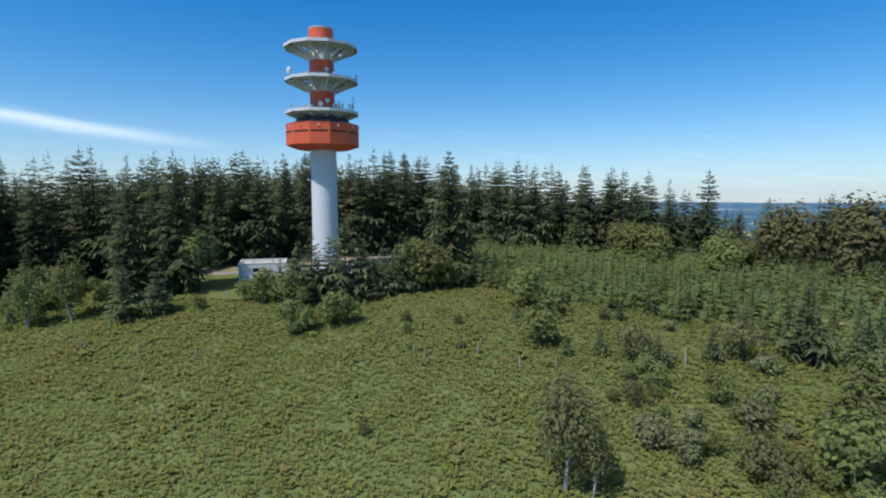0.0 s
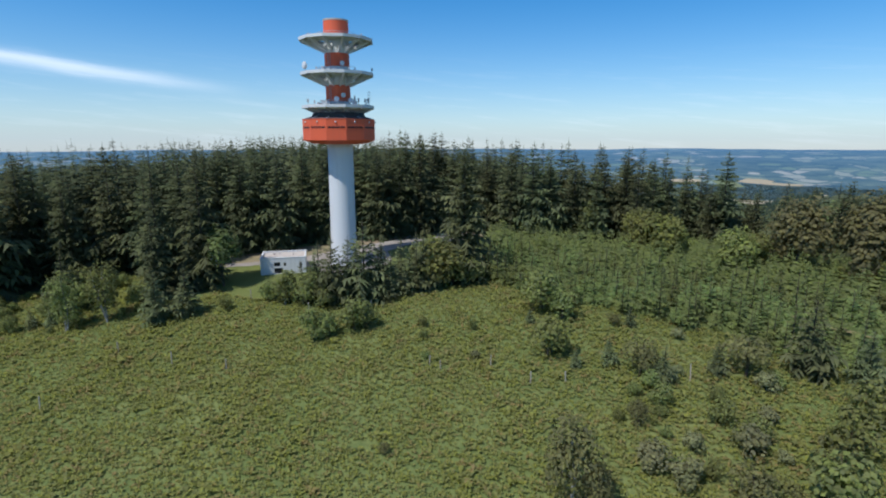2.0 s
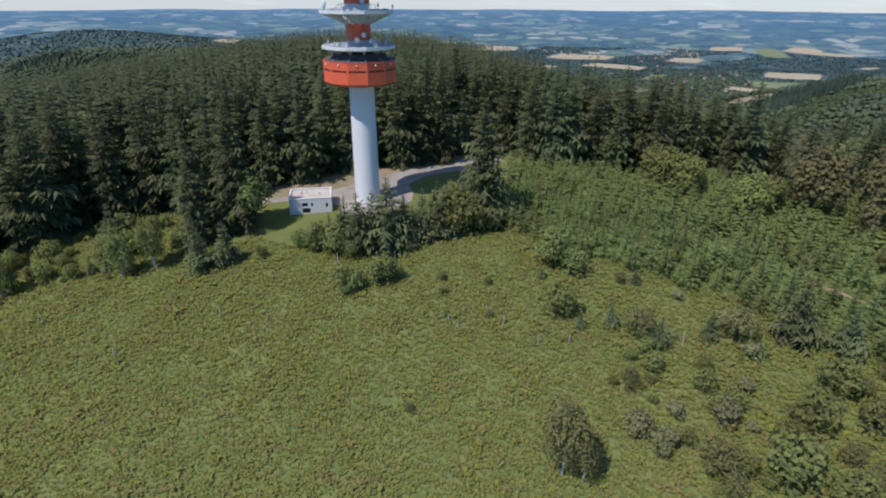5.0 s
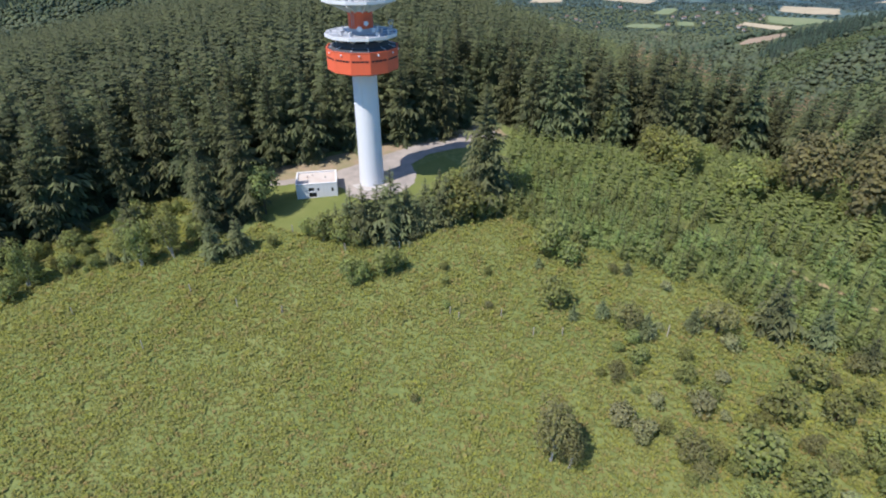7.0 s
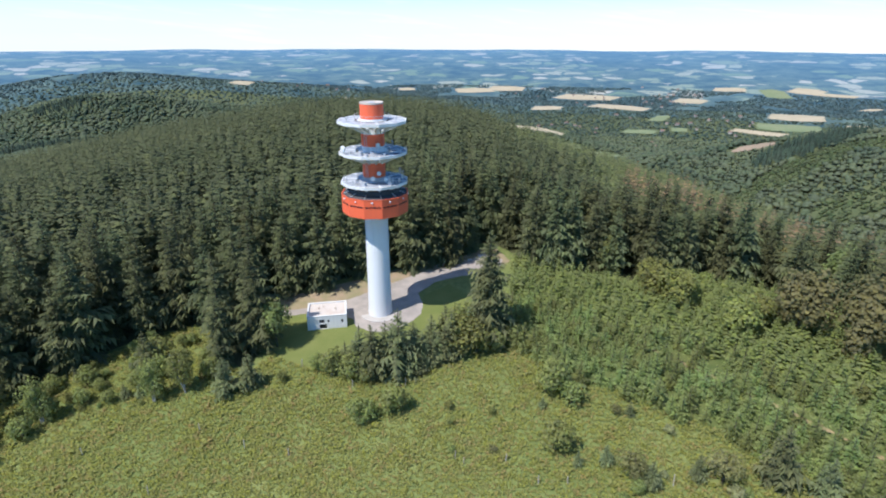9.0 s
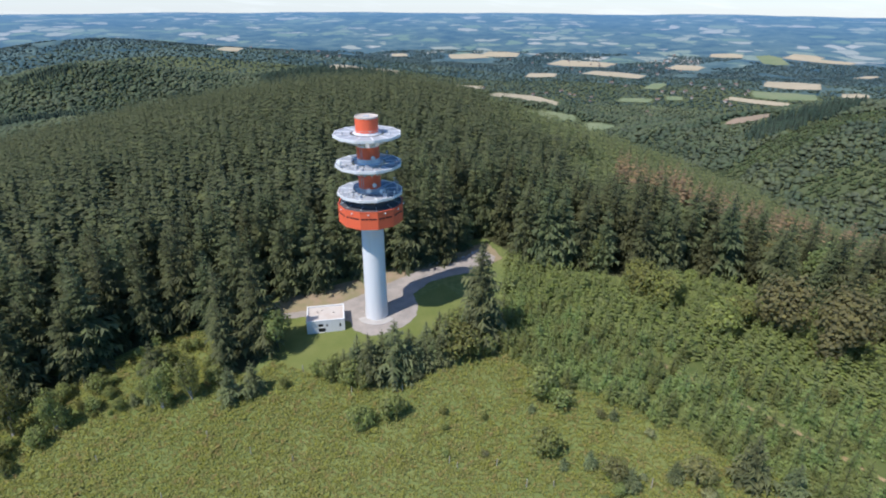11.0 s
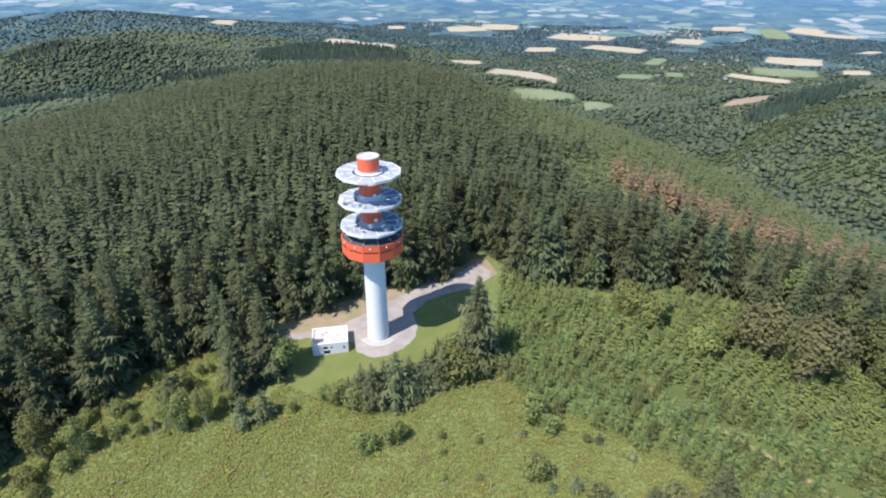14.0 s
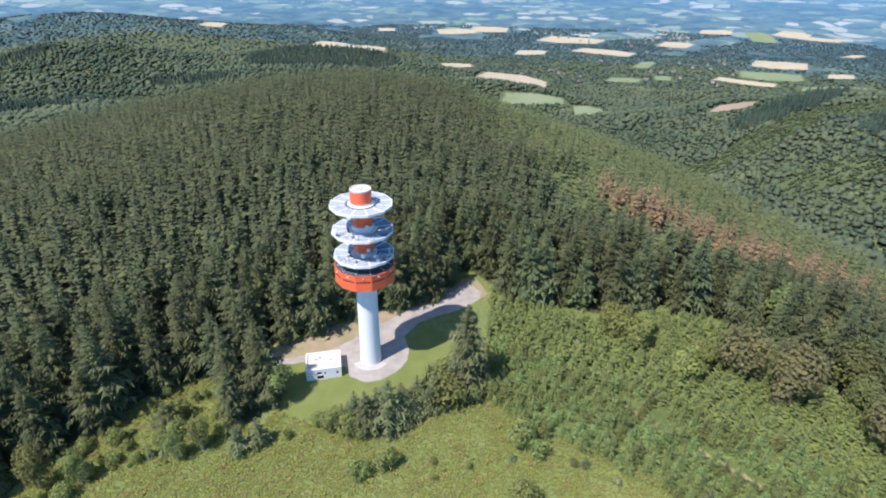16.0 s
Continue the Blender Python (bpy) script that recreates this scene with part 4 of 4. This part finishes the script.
def mass(name, patterns, where, material, label, category="woodland", sink=0.0):
    """Many small plants joined into one object; where: rows of x, y, scale, turn."""
    vs, fs, off = [], [], 0
    arrays = [(np.array(b.v, float), b.f) for b in patterns]
    tri = [np.array([(f[0], f[k], f[k + 1]) for f in fa for k in range(1, len(f) - 1)], int) for _, fa in arrays]
    for i, (x, y, s, a) in enumerate(where):
        v, f = arrays[i % len(arrays)][0], tri[i % len(arrays)]
        c, n = math.cos(a) * s, math.sin(a) * s
        w = np.stack([v[:, 0] * c - v[:, 1] * n + x, v[:, 0] * n + v[:, 1] * c + y, v[:, 2] * s], -1)
        vs.append(w), fs.append(f + off)
        w[:, 2] += land1(x, y) - sink * s
        off += len(v)
    v, f = np.concatenate(vs), np.concatenate(fs)
    me = bpy.data.meshes.new(name)
    me.vertices.add(len(v)), me.loops.add(3 * len(f)), me.polygons.add(len(f))
    me.vertices.foreach_set("co", v.ravel())
    me.loops.foreach_set("vertex_index", f.ravel().astype(np.int32))
    me.polygons.foreach_set("loop_start", np.arange(0, 3 * len(f), 3, dtype=np.int32))
    me.update(calc_edges=True)
    me.materials.append(M[material])
    return tagged(new(name, me), label, category, kind="stuff")

mid_spruces = [conifer_parts(20, rng.uniform(3.1, 3.9), 15, 6, rng, False, 0.3, 0.86, 0.32, 0.25, -0.22)[1] for _ in range(6)]
far_spruces = [conifer_parts(20, rng.uniform(2.9, 3.6), 8, 5, rng, False, 0.42, 0.9, 0.36, 0.25, -0.25)[1] for _ in range(5)]
flank_spruces = [conifer_parts(20, 3.9, 7, 5, rng, False, 0.25, 0.9, 0.42)[1] for _ in range(4)]
rest, dead, flank = [], [], []
for i, (x, y) in enumerate(zip(fx, fy)):
    s = 0.80 + 0.38 * fr.rand() ** 0.8
    a = fr.uniform(0, 6.28)
    is_right = bool(right_wood[i])
    if i in near_set:
        pick = fr.rand()
        if is_right and pick < 0.08:
            stand(beeches[i % 2], x, y, s * 1.15, a)
        elif is_right and pick < 0.12:
            stand(browns[i % 2], x, y, s, a)
        elif is_right:
            stand(spruces[i % 6], x, y, s * (1.08 if x < 70 else 0.92), a)
        else:
            stand(spruces[i % 6], x, y, s * (1.04 if x > -35 else 0.98) * (0.8 if edge[i] < 2.5 and fr.rand() < 0.4 else 1.0), a)
    else:
        band = (x - 76) * 0.71 + (y - 220)
        if 62 < x < 175 and abs(band + 2) < 15 and fr.rand() < 0.8:
            dead.append((x, y, s * 0.98, a))
        elif y > 168 and x + 30 + 0.16 * (y - 100) > 80 + 45 * noise.noise((x * 0.03, y * 0.03, 2.0)) + fr.uniform(-14, 14):
            if fr.rand() < 0.72:
                flank.append((x, y, s * fr.uniform(0.55, 0.8), a))
        else:
            rest.append((x, y, s * (0.72 if x > 55 and -45 < band < 0 else 0.9 if is_right else 1.0), a))
mass("young_conifer_stand", flank_spruces, flank, "flank", "younger olive-green conifers on the far flank of the hill")
mass("conifer_forest", mid_spruces, [q for q in rest if math.hypot(q[0], q[1]) < 250], "needle_far", "dense dark green spruce forest covering the hilltop")
mass("far_conifer_forest", far_spruces, [q for q in rest if math.hypot(q[0], q[1]) >= 250], "needle_far", "dense dark green spruce forest on the back of the hill")
if dead:
    mass("dead_spruce_stand", mid_spruces, dead, "dead", "stand of dead brown spruces on the far slope")

# --- the slopes and valley woods beyond
def dome(rng, n=5, rings=((0.9, 0.1), (1.0, 0.7), (0.62, 1.3)), top=1.35):
    """A far leafy crown, lumpy and uneven."""
    b, v = Build(), []
    for r, z in rings:
        turn = rng.uniform(0, 6.28)
        for i in range(n):
            a = turn + 6.283 * (i + rng.uniform(-0.25, 0.25)) / n
            q = r * rng.uniform(0.7, 1.25)
            v.append((q * math.cos(a), q * math.sin(a), z * rng.uniform(0.75, 1.25)))
    m = len(rings)
    v.append((rng.uniform(-0.25, 0.25), rng.uniform(-0.25, 0.25), top))
    f = [(j * n + i, j * n + (i + 1) % n, (j + 1) * n + (i + 1) % n, (j + 1) * n + i) for j in range(m - 1) for i in range(n)]
    f += [((m - 1) * n + i, (m - 1) * n + (i + 1) % n, m * n) for i in range(n)]
    b.add(v, f)
    return b

domes = [dome(rng, 5, ((1.12, 0.1), (0.95, 0.75))) for _ in range(9)]
small_domes = [dome(rng, 4, ((1.15, 0.1), (0.8, 0.6)), 0.9) for _ in range(7)]
wx, wy, wr = scatter(-1300, 1300, 120, 1500, 8.2, 8, 0.5)
qx, qy, qr = scatter(-640, 640, 120, 840, 6.0, 18, 0.5)
far_part, near_part = np.hypot(wx, wy) >= 820, np.hypot(qx, qy) < 820
wx, wy = np.concatenate([qx[near_part], wx[far_part]]), np.concatenate([qy[near_part], wy[far_part]])
rr = np.hypot(wx, wy)

def in_fields(x, y, grow=0.0):
    hit = np.zeros(np.shape(x), bool)
    for cx, cy, w, d, turn, kind in FIELDS:
        c, n = math.cos(radians(turn)), math.sin(radians(turn))
        u, v = (x - cx) * c + (y - cy) * n, (y - cy) * c - (x - cx) * n
        hit |= (np.abs(u) < w + grow) & (np.abs(v) < d + grow)
    return hit

keep = in_view(wx, wy, 44) & ~inside(FOREST_OPEN, wx, wy) & ((hill(wx, wy) <= -72) | (rr >= 505)) & (rr < 1500) & ~in_fields(wx, wy, 5)
wx, wy = wx[keep], wy[keep]
glade = np.array([noise.noise((x * 0.009, y * 0.009, 4.1)) + 0.5 * noise.noise((x * 0.03, y * 0.03, 6.1)) for x, y in zip(wx, wy)])
keep = (glade > -0.62) | (np.hypot(wx, wy) < 750)
wx, wy, glade = wx[keep], wy[keep], glade[keep]
spurs = np.array([noise.noise((x * 0.006, y * 0.006, 1.7)) for x, y in zip(wx, wy)])
# planted conifer blocks: middle, half axes, turn
for cx, cy, w, d, turn in ((-330, 1250, 170, 150, 8), (-520, 1000, 70, 30, 10), (400, 690, 95, 36, 30), (430, 540, 60, 22, 20), (-700, 820, 160, 30, 15), (-560, 600, 90, 26, 20)):
    c, n = math.cos(radians(turn)), math.sin(radians(turn))
    u, v = (wx - cx) * c + (wy - cy) * n, (wy - cy) * c - (wx - cx) * n
    spurs[(u / w) ** 2 + (v / d) ** 2 < 1] = 0.9
regrown = np.zeros(len(wx), bool)
for cx, cy, w, d, turn in REGROWTH:
    c, n = math.cos(radians(turn)), math.sin(radians(turn))
    u, v = (wx - cx) * c + (wy - cy) * n, (wy - cy) * c - (wx - cx) * n
    regrown |= (u / w) ** 2 + (v / d) ** 2 < 1 + 0.6 * glade
spurs[regrown] = -9
leafy = [(x, y, (3.0 + 2.6 * wr.rand() ** 2) * (0.9 if x * x + y * y < 672400 else 1.25) * (0.85 + 0.3 * min(1.0, max(0.0, g + 0.4))), wr.uniform(0, 6.28)) for x, y, n, g in zip(wx, wy, spurs, glade) if -5 < n < 0.6]
young = [(x + dx, y + dy, wr.uniform(1.7, 2.8), wr.uniform(0, 6.28)) for x, y, n in zip(wx, wy, spurs) if n < -5 for dx, dy in ((0, 0), (3.2, 1.5))]
conif = [(x + wr.uniform(-3, 3), y + wr.uniform(-3, 3), wr.uniform(0.55, 0.85), wr.uniform(0, 6.28)) for x, y, n in zip(wx, wy, spurs) if n >= 0.6]
cheap = [skirt_conifer(rng) for _ in range(5)]
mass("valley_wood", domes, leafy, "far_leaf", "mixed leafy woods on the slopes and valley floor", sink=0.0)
mass("regrowth_scrub", domes, young, "regrowth", "light green scrub regrowing in glades of the valley woods", sink=0.3)
mass("far_conifers", cheap, conif, "far_needle_hazed", "dark conifer plantations on the lower slopes")
gx, gy, gr = scatter(-2300, 2300, 1000, 2800, 12.5, 9, 0.5)
gn = np.array([noise.noise((x * 0.004, y * 0.004, 9.2)) + 0.5 * noise.noise((x * 0.013, y * 0.013, 3.2)) for x, y in zip(gx, gy)])
keep = in_view(gx, gy, 44) & (np.hypot(gx, gy) > 1490) & (np.hypot(gx, gy) < 2800) & (gn > np.where(np.hypot(gx, gy) < 1950, -0.9, np.where(np.hypot(gx, gy) < 2300, -0.42, -0.2))) & ~in_fields(gx, gy, 6)
hedges = [(x, y, gr.uniform(4, 7.5), gr.uniform(0, 6.28)) for x, y in zip(gx[keep], gy[keep])]
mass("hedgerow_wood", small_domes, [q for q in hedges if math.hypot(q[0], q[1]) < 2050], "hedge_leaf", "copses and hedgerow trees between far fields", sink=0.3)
mass("distant_hedgerow_wood", small_domes, [q for q in hedges if math.hypot(q[0], q[1]) >= 2050], "haze_leaf", "distant copses on the plain, tinted blue for haze", sink=0.3)

# --- the young plantation on the slope beside the bracken
PLANT = [(2, 90), (8, 87), (15, 80), (26, 76), (36, 71), (48, 64), (60, 52), (90, 40), (110, 55), (95, 80), (84, 98), (82, 112), (72, 126), (58, 128), (39, 121), (26, 124), (14, 124), (8, 131), (7, 120), (5, 104)]
drape("plantation_floor", PLANT, "understorey", 0.05, "dark rank grass between the young firs", "ground", 1.0, 3.0)
row = Vector((0.75, -0.66))
cross = Vector((0.66, 0.75))
spots = []
pr = np.random.RandomState(3)
for i in range(-60, 60):
    for j in range(-60, 60):
        q = Vector((45, 90)) + row * (i * 2.35) + cross * (j * 2.6)
        x, y = q.x + pr.uniform(-0.5, 0.5), q.y + pr.uniform(-0.45, 0.45)
        if inside(PLANT, x, y) and not inside(TRACK, x, y) and not inside(TRACK, x - 0.5, y - 0.6) and in_view(x, y) and pr.rand() > 0.03:
            spots.append((x, y, pr.uniform(0.9, 1.4) + 0.5 * pr.rand() ** 3, pr.uniform(0, 6.28)))
spots.sort(key=lambda q: q[0] * 0.5 + q[1])
for i, (x, y, s, a) in enumerate(spots[:300]):
    stand(firs[i % 6], x, y, s, a)
mass("young_plantation", [conifer_parts(3.7, 1.4, 10, 8, rng, False, 0.02, 0.95, 0.24, 0.25, 0.10)[1] for _ in range(6)], spots[300:], "young", "rows of young green firs on the slope")

for k in range(34):
    q = spots[(k * 97 + 31) % len(spots)]
    stand((bushes[k % 3], oaks[k % 2])[k % 5 == 0], q[0] + 0.9, q[1] + 0.8, 0.45 if k % 5 == 0 else 0.6 + 0.05 * (k % 7), k)
for k in range(70):
    x, y = pr.uniform(-82, -47), pr.uniform(60, 86)
    if y < 57 + 0.45 * (x + 82) or not inside(FOREST_OPEN, x, y):
        continue
    stand(bushes[k % 3], x, y, 0.3 + 0.8 * pr.rand() ** 2, k)
for k in range(60):
    x, y = pr.uniform(16, 58), pr.uniform(34, 60)
    if y > 66 - 0.25 * x or y < 58 - 0.75 * x or pr.rand() < 0.12:
        continue
    stand((bushes[k % 3], greys[k % 2], bushes[(k + 1) % 3], twigs[k % 2], bushes[(k + 2) % 3])[k % 5], x, y, pr.uniform(0.35, 0.95), k)
# --- named trees and bushes round the clearing and in the bracken
stand(lone, 1.0, 92.5, 1.08, 0.4)
for x, y, s in ((-19.6, 79.2, 2.7), (-14.8, 80.3, 3.3), (-17.4, 81.2, 2.5), (-22.4, 79.8, 2.0), (-12.2, 81.8, 2.3), (-24.5, 79.6, 1.7), (-10.8, 82.4, 1.8), (-5.8, 86.2, 2.3), (-2.6, 89.5, 2.2), (-8.0, 84.6, 1.5), (-44.3, 73.2, 1.9), (-40.6, 74.8, 1.9), (-47.5, 78.0, 1.6), (-60.8, 77.2, 2.2), (-61.7, 71.2, 0.8), (-59.0, 71.4, 0.8)):
    stand(meadow_firs[int(abs(x)) % 3], x, y, s, x)
for x, y, s in ((44.2, 63.6, 2.5), (19.3, 64.2, 1.0), (15.0, 63.6, 0.75), (25.2, 61.0, 1.25), (32.5, 62.9, 1.15), (50.0, 61.5, 1.8), (55, 58, 1.5), (24.8, 73.5, 0.8), (10.5, 74, 0.6)):
    stand(meadow_firs[int(abs(x)) % 3], x, y, s, x)
for x, y, s in ((-26.6, 79, 1.35), (-23.4, 78.2, 1.3), (-22.0, 80.6, 1.9), (-17.3, 79.0, 1.25), (-12.6, 81.2, 1.6), (-9.4, 83.0, 1.25), (-6.8, 84.6, 1.5), (-3.9, 86.6, 2.1), (-0.8, 87.6, 1.7), (2.5, 88.4, 1.2), (-30, 79.8, 0.9), (-5.0, 88.9, 2.0), (-20.5, 77.2, 0.9), (-10.9, 80.2, 0.9), (-14.6, 79.4, 1.0),
                (-19.7, 69.0, 1.2), (-18.2, 69.9, 0.9), (-14.8, 71.3, 1.25), (-13.2, 72.0, 1.0), (12.6, 77.6, 1.7), (15.4, 75.2, 1.15), (12.2, 66.0, 1.4), (-35.5, 76.4, 0.6), (38.4, 60.2, 0.55), (-5.2, 72.5, 0.45), (-20, 82.2, 1.5), (-16.6, 83.4, 1.6), (-12.8, 84.8, 1.6), (-9.6, 86.6, 1.7), (-7.2, 89.4, 1.8), (-4.6, 92.2, 1.9), (-23.6, 81.6, 1.1), (-4.8, 69.4, 0.4), (2.0, 72.0, 0.4), (-4.2, 64.5, 0.35),
                (-72, 66.5, 1.0), (-68.5, 69.5, 0.85), (-74, 62.5, 1.1), (-61, 73.5, 0.8), (-64, 70, 0.7), (-58, 76, 1.2), (-60, 79.5, 1.5), (-70, 73.5, 1.1), (-48.5, 76.5, 1.1), (-56.5, 72.2, 0.7), (-79, 59, 1.2), (-76, 57, 0.9),
                (45.5, 54.8, 1.35), (47, 49.5, 1.2), (39.8, 49.6, 1.4), (34.2, 42.4, 1.75), (39.5, 40.0, 1.3), (50.5, 45.5, 1.1), (31.5, 51.5, 0.8), (45, 43, 0.8), (52, 52, 0.9), (36, 47.5, 0.7), (29.5, 43.5, 0.8), (33, 38.5, 0.8)):
    if -25 < x < -5 and 78.5 < y < 90:
        stand(meadow_firs[int(abs(x * 3)) % 3], x, y, s * 1.25, x * y)
    else:
        stand(bushes[int(abs(x * 3)) % 3], x, y, s * 1.15, x * y)
for x, y, s in ((19.4, 47.4, 1.25), (21.8, 45.4, 1.2), (24.4, 50.0, 0.85), (30.0, 49.8, 1.3), (37.0, 59.8, 1.05), (27.5, 62.6, 0.55), (30.5, 70.5, 0.7), (2.3, 65.0, 0.5), (-28.6, 80.6, 1.1)):
    stand(greys[int(abs(x * 3)) % 2], x, y, s, x * y)
for x, y, s in ((22.9, 62.2, 1.5), (35.9, 62.6, 1.65), (26.8, 42.8, 1.4), (27.6, 40.8, 0.9), (48.5, 54.5, 0.8), (53, 57, 0.9), (22.5, 73.6, 0.6), (-7.5, 48.5, 0.45), (42, 45, 0.9)):
    stand(twigs[int(abs(x * 3)) % 2], x, y, s, x * y)
for x, y, s in ((10.2, 42.0, 1.5), (12.1, 41.2, 0.95)):
    stand(birches[int(abs(x * 3)) % 2], x, y, s, x * y)
for x, y, s in ((-51.8, 73.2, 1.25), (-56.2, 70.9, 1.15), (-72.9, 65.6, 1.2), (-79.5, 64.0, 1.6), (-26.8, 78.2, 0.7)):
    stand(green_birches[int(abs(x)) % 2], x, y, s, x * y)
for x, y, s in ((39.0, 114.5, 1.1), (43.0, 110.0, 1.05), (47, 115, 0.8), (52, 99.5, 0.95), (57.5, 103.5, 0.85)):
    stand(oaks[int(x) % 2], x, y, s, x)
for x, y, s in ((64.5, 101.0, 1.35), (72.5, 92.5, 1.5), (86, 80, 1.25)):
    stand(browns[int(x) % 2], x, y, s, x)
for x, y, s in ((31.6, 129.5, 0.85), (-43, 115.5, 0.9), (88, 92, 0.85), (-39.8, 86.0, 0.8)):
    stand(beeches[int(x) % 2], x, y, s, x)
for ob in (*spruces, lone, *firs, *meadow_firs, *oaks, *beeches, *browns, *bushes, *greys, *twigs, *birches, *green_birches):
    away(ob)

# --- far villages
def house():
    h = thing("house", Matrix.Identity(4), "far pale house with a brown tiled roof", "house", "houses of the far villages")
    part("wall", Build().box(-6, 6, -4, 4, -2, 5), "plaster", h)
    r = Build()
    r.add([(-6.4, -4.6, 4.9), (6.4, -4.6, 4.9), (6.4, 4.6, 4.9), (-6.4, 4.6, 4.9), (-6.4, 0, 8.2), (6.4, 0, 8.2)], [(3, 2, 1, 0), (0, 1, 5, 4), (2, 3, 4, 5), (1, 2, 5), (3, 0, 4)])
    part("roof", r, "tiles", h)
    for x in (-3.5, 0, 3.5):
        part("window", Build().box(x - 0.6, x + 0.6, -4.05, -3.9, 1.2, 2.8), "dark", h)
    return h

first = house()
hr = random.Random(6)
for cx, cy, spread, count in ((600, 1660, 120, 16), (560, 2350, 200, 30), (-20, 1265, 50, 5), (230, 1560, 80, 8), (700, 1150, 70, 5), (-640, 2050, 90, 6), (300, 1280, 60, 4)):
    for k in range(count):
        x, y = cx + hr.gauss(0, spread), cy + hr.gauss(0, spread * 0.8)
        stand(first, x, y, hr.uniform(0.6, 0.95), hr.uniform(0, 6.28), 0.0)
away(first)

# --- fence posts
def fence_post(x, y, h, lean):
    m = pose(x, y, land1(x, y), lean, lean * 0.6, 20 * x)
    p = thing("fence_post", m, "weathered grey wooden fence post in the bracken", "post", "old fence posts")
    part("stake", Build().ring(7, [(0.075, -0.5), (0.075, h * 0.9), (0.065, h), (0.02, h + 0.05)]), "post", p)
    part("staple", Build().box(-0.02, 0.02, -0.085, -0.065, h * 0.7, h * 0.74), "galv", p)

for x, y, h, lean in ((28.6, 61.3, 2.3, 2), (-36.7, 62.6, 1.9, -2), (8.9, 60.2, 1.6, 1), (13.2, 60.5, 1.5, 3), (-48, 54.5, 1.6, 2), (-29.4, 62.0, 1.4, 0), (4.2, 63.5, 1.5, 2), (-3.6, 63.4, 1.4, -3), (-2.2, 62.6, 1.3, 4), (-45.5, 65.5, 1.5, 0), (-13.2, 77.0, 1.5, 0), (-22.5, 76.0, 1.5, 1), (-62, 60, 1.5, 2), (-33.0, 80.4, 1.6, 0)):
    fence_post(x, y, h, lean)

# --- rubble along the verge
def boulder(x, y, s, seed):
    r = random.Random(seed)
    bm = bmesh.new()
    bmesh.ops.create_icosphere(bm, subdivisions=2, radius=1)
    for v in bm.verts:
        v.co *= 0.8 + 0.35 * noise.noise(v.co * 1.3 + Vector((seed, 0, 0)))
        v.co.z *= 0.6
    me = bpy.data.meshes.new("boulder")
    bm.to_mesh(me)
    bm.free()
    me.materials.append(M["stone"])
    ob = new("boulder", me)
    ob.matrix_basis = pose(x, y, land1(x, y) + 0.15 * s, 0, 0, r.uniform(0, 360)) @ Matrix.Diagonal((s, s * 0.8, s, 1))
    tagged(ob, "pale rough boulder on the earth verge", "rock", "boulders on the verge")

br = random.Random(2)
for k in range(22):
    f = br.random()
    boulder(-21 + 22 * f + br.uniform(-0.8, 0.8), 119.5 + 14.5 * f ** 1.2 + br.uniform(-1.0, 1.0), br.uniform(0.25, 0.7), k)

# --- bracken
def frond_clump(rng, n):
    b = Build()
    for i in range(n):
        a = 6.283 * i / n + rng.uniform(-0.5, 0.5)
        l, h, w = rng.uniform(0.38, 0.66), rng.uniform(0.26, 0.6), rng.uniform(0.12, 0.20)
        ca, sa = math.cos(a), math.sin(a)
        def P(u, s, z):
            return (ca * u - sa * s, sa * u + ca * s, z)
        b.add([P(0.03, 0, 0.0), P(l * 0.5, w, h * 0.9), P(l * 0.5, -w, h * 0.85), P(l * 1.15, 0, h * rng.uniform(0.5, 0.9))], [(0, 2, 1), (1, 2, 3)])
    return b

clumps = [frond_clump(rng, 5) for _ in range(10)]
bx, by, brs = scatter(-100, 75, 20, 96, 0.53, 21, 0.5)
keep = inside(FOREST_OPEN, bx, by) & ~inside(LAWN, bx, by) & ~inside(ROAD, bx, by) & in_view(bx, by, 58, 8) & ((by < np.where(bx < -50, 92, 84)) | (bx > -2)) & ~inside(PLANT, bx - 1.5, by - 1.5)
gap = np.array([noise.noise((x * 0.35, y * 0.35, 0.4)) + 0.6 * noise.noise((x * 1.1, y * 1.1, 5.4)) for x, y in zip(bx, by)])
keep &= gap > -0.85
mass("bracken", clumps, [(x, y, brs.uniform(0.5, 0.95) * (1.0 + 0.35 * noise.noise((x * 0.5, y * 0.5, 7.7)) + 0.3 * noise.noise((x * 0.17, y * 0.17, 2.7))) * (1.45 if brs.rand() < 0.07 else 1.0), brs.uniform(0, 6.28)) for x, y in zip(bx[keep], by[keep])], "fern", "waist-high green bracken covering the pasture", "bracken")
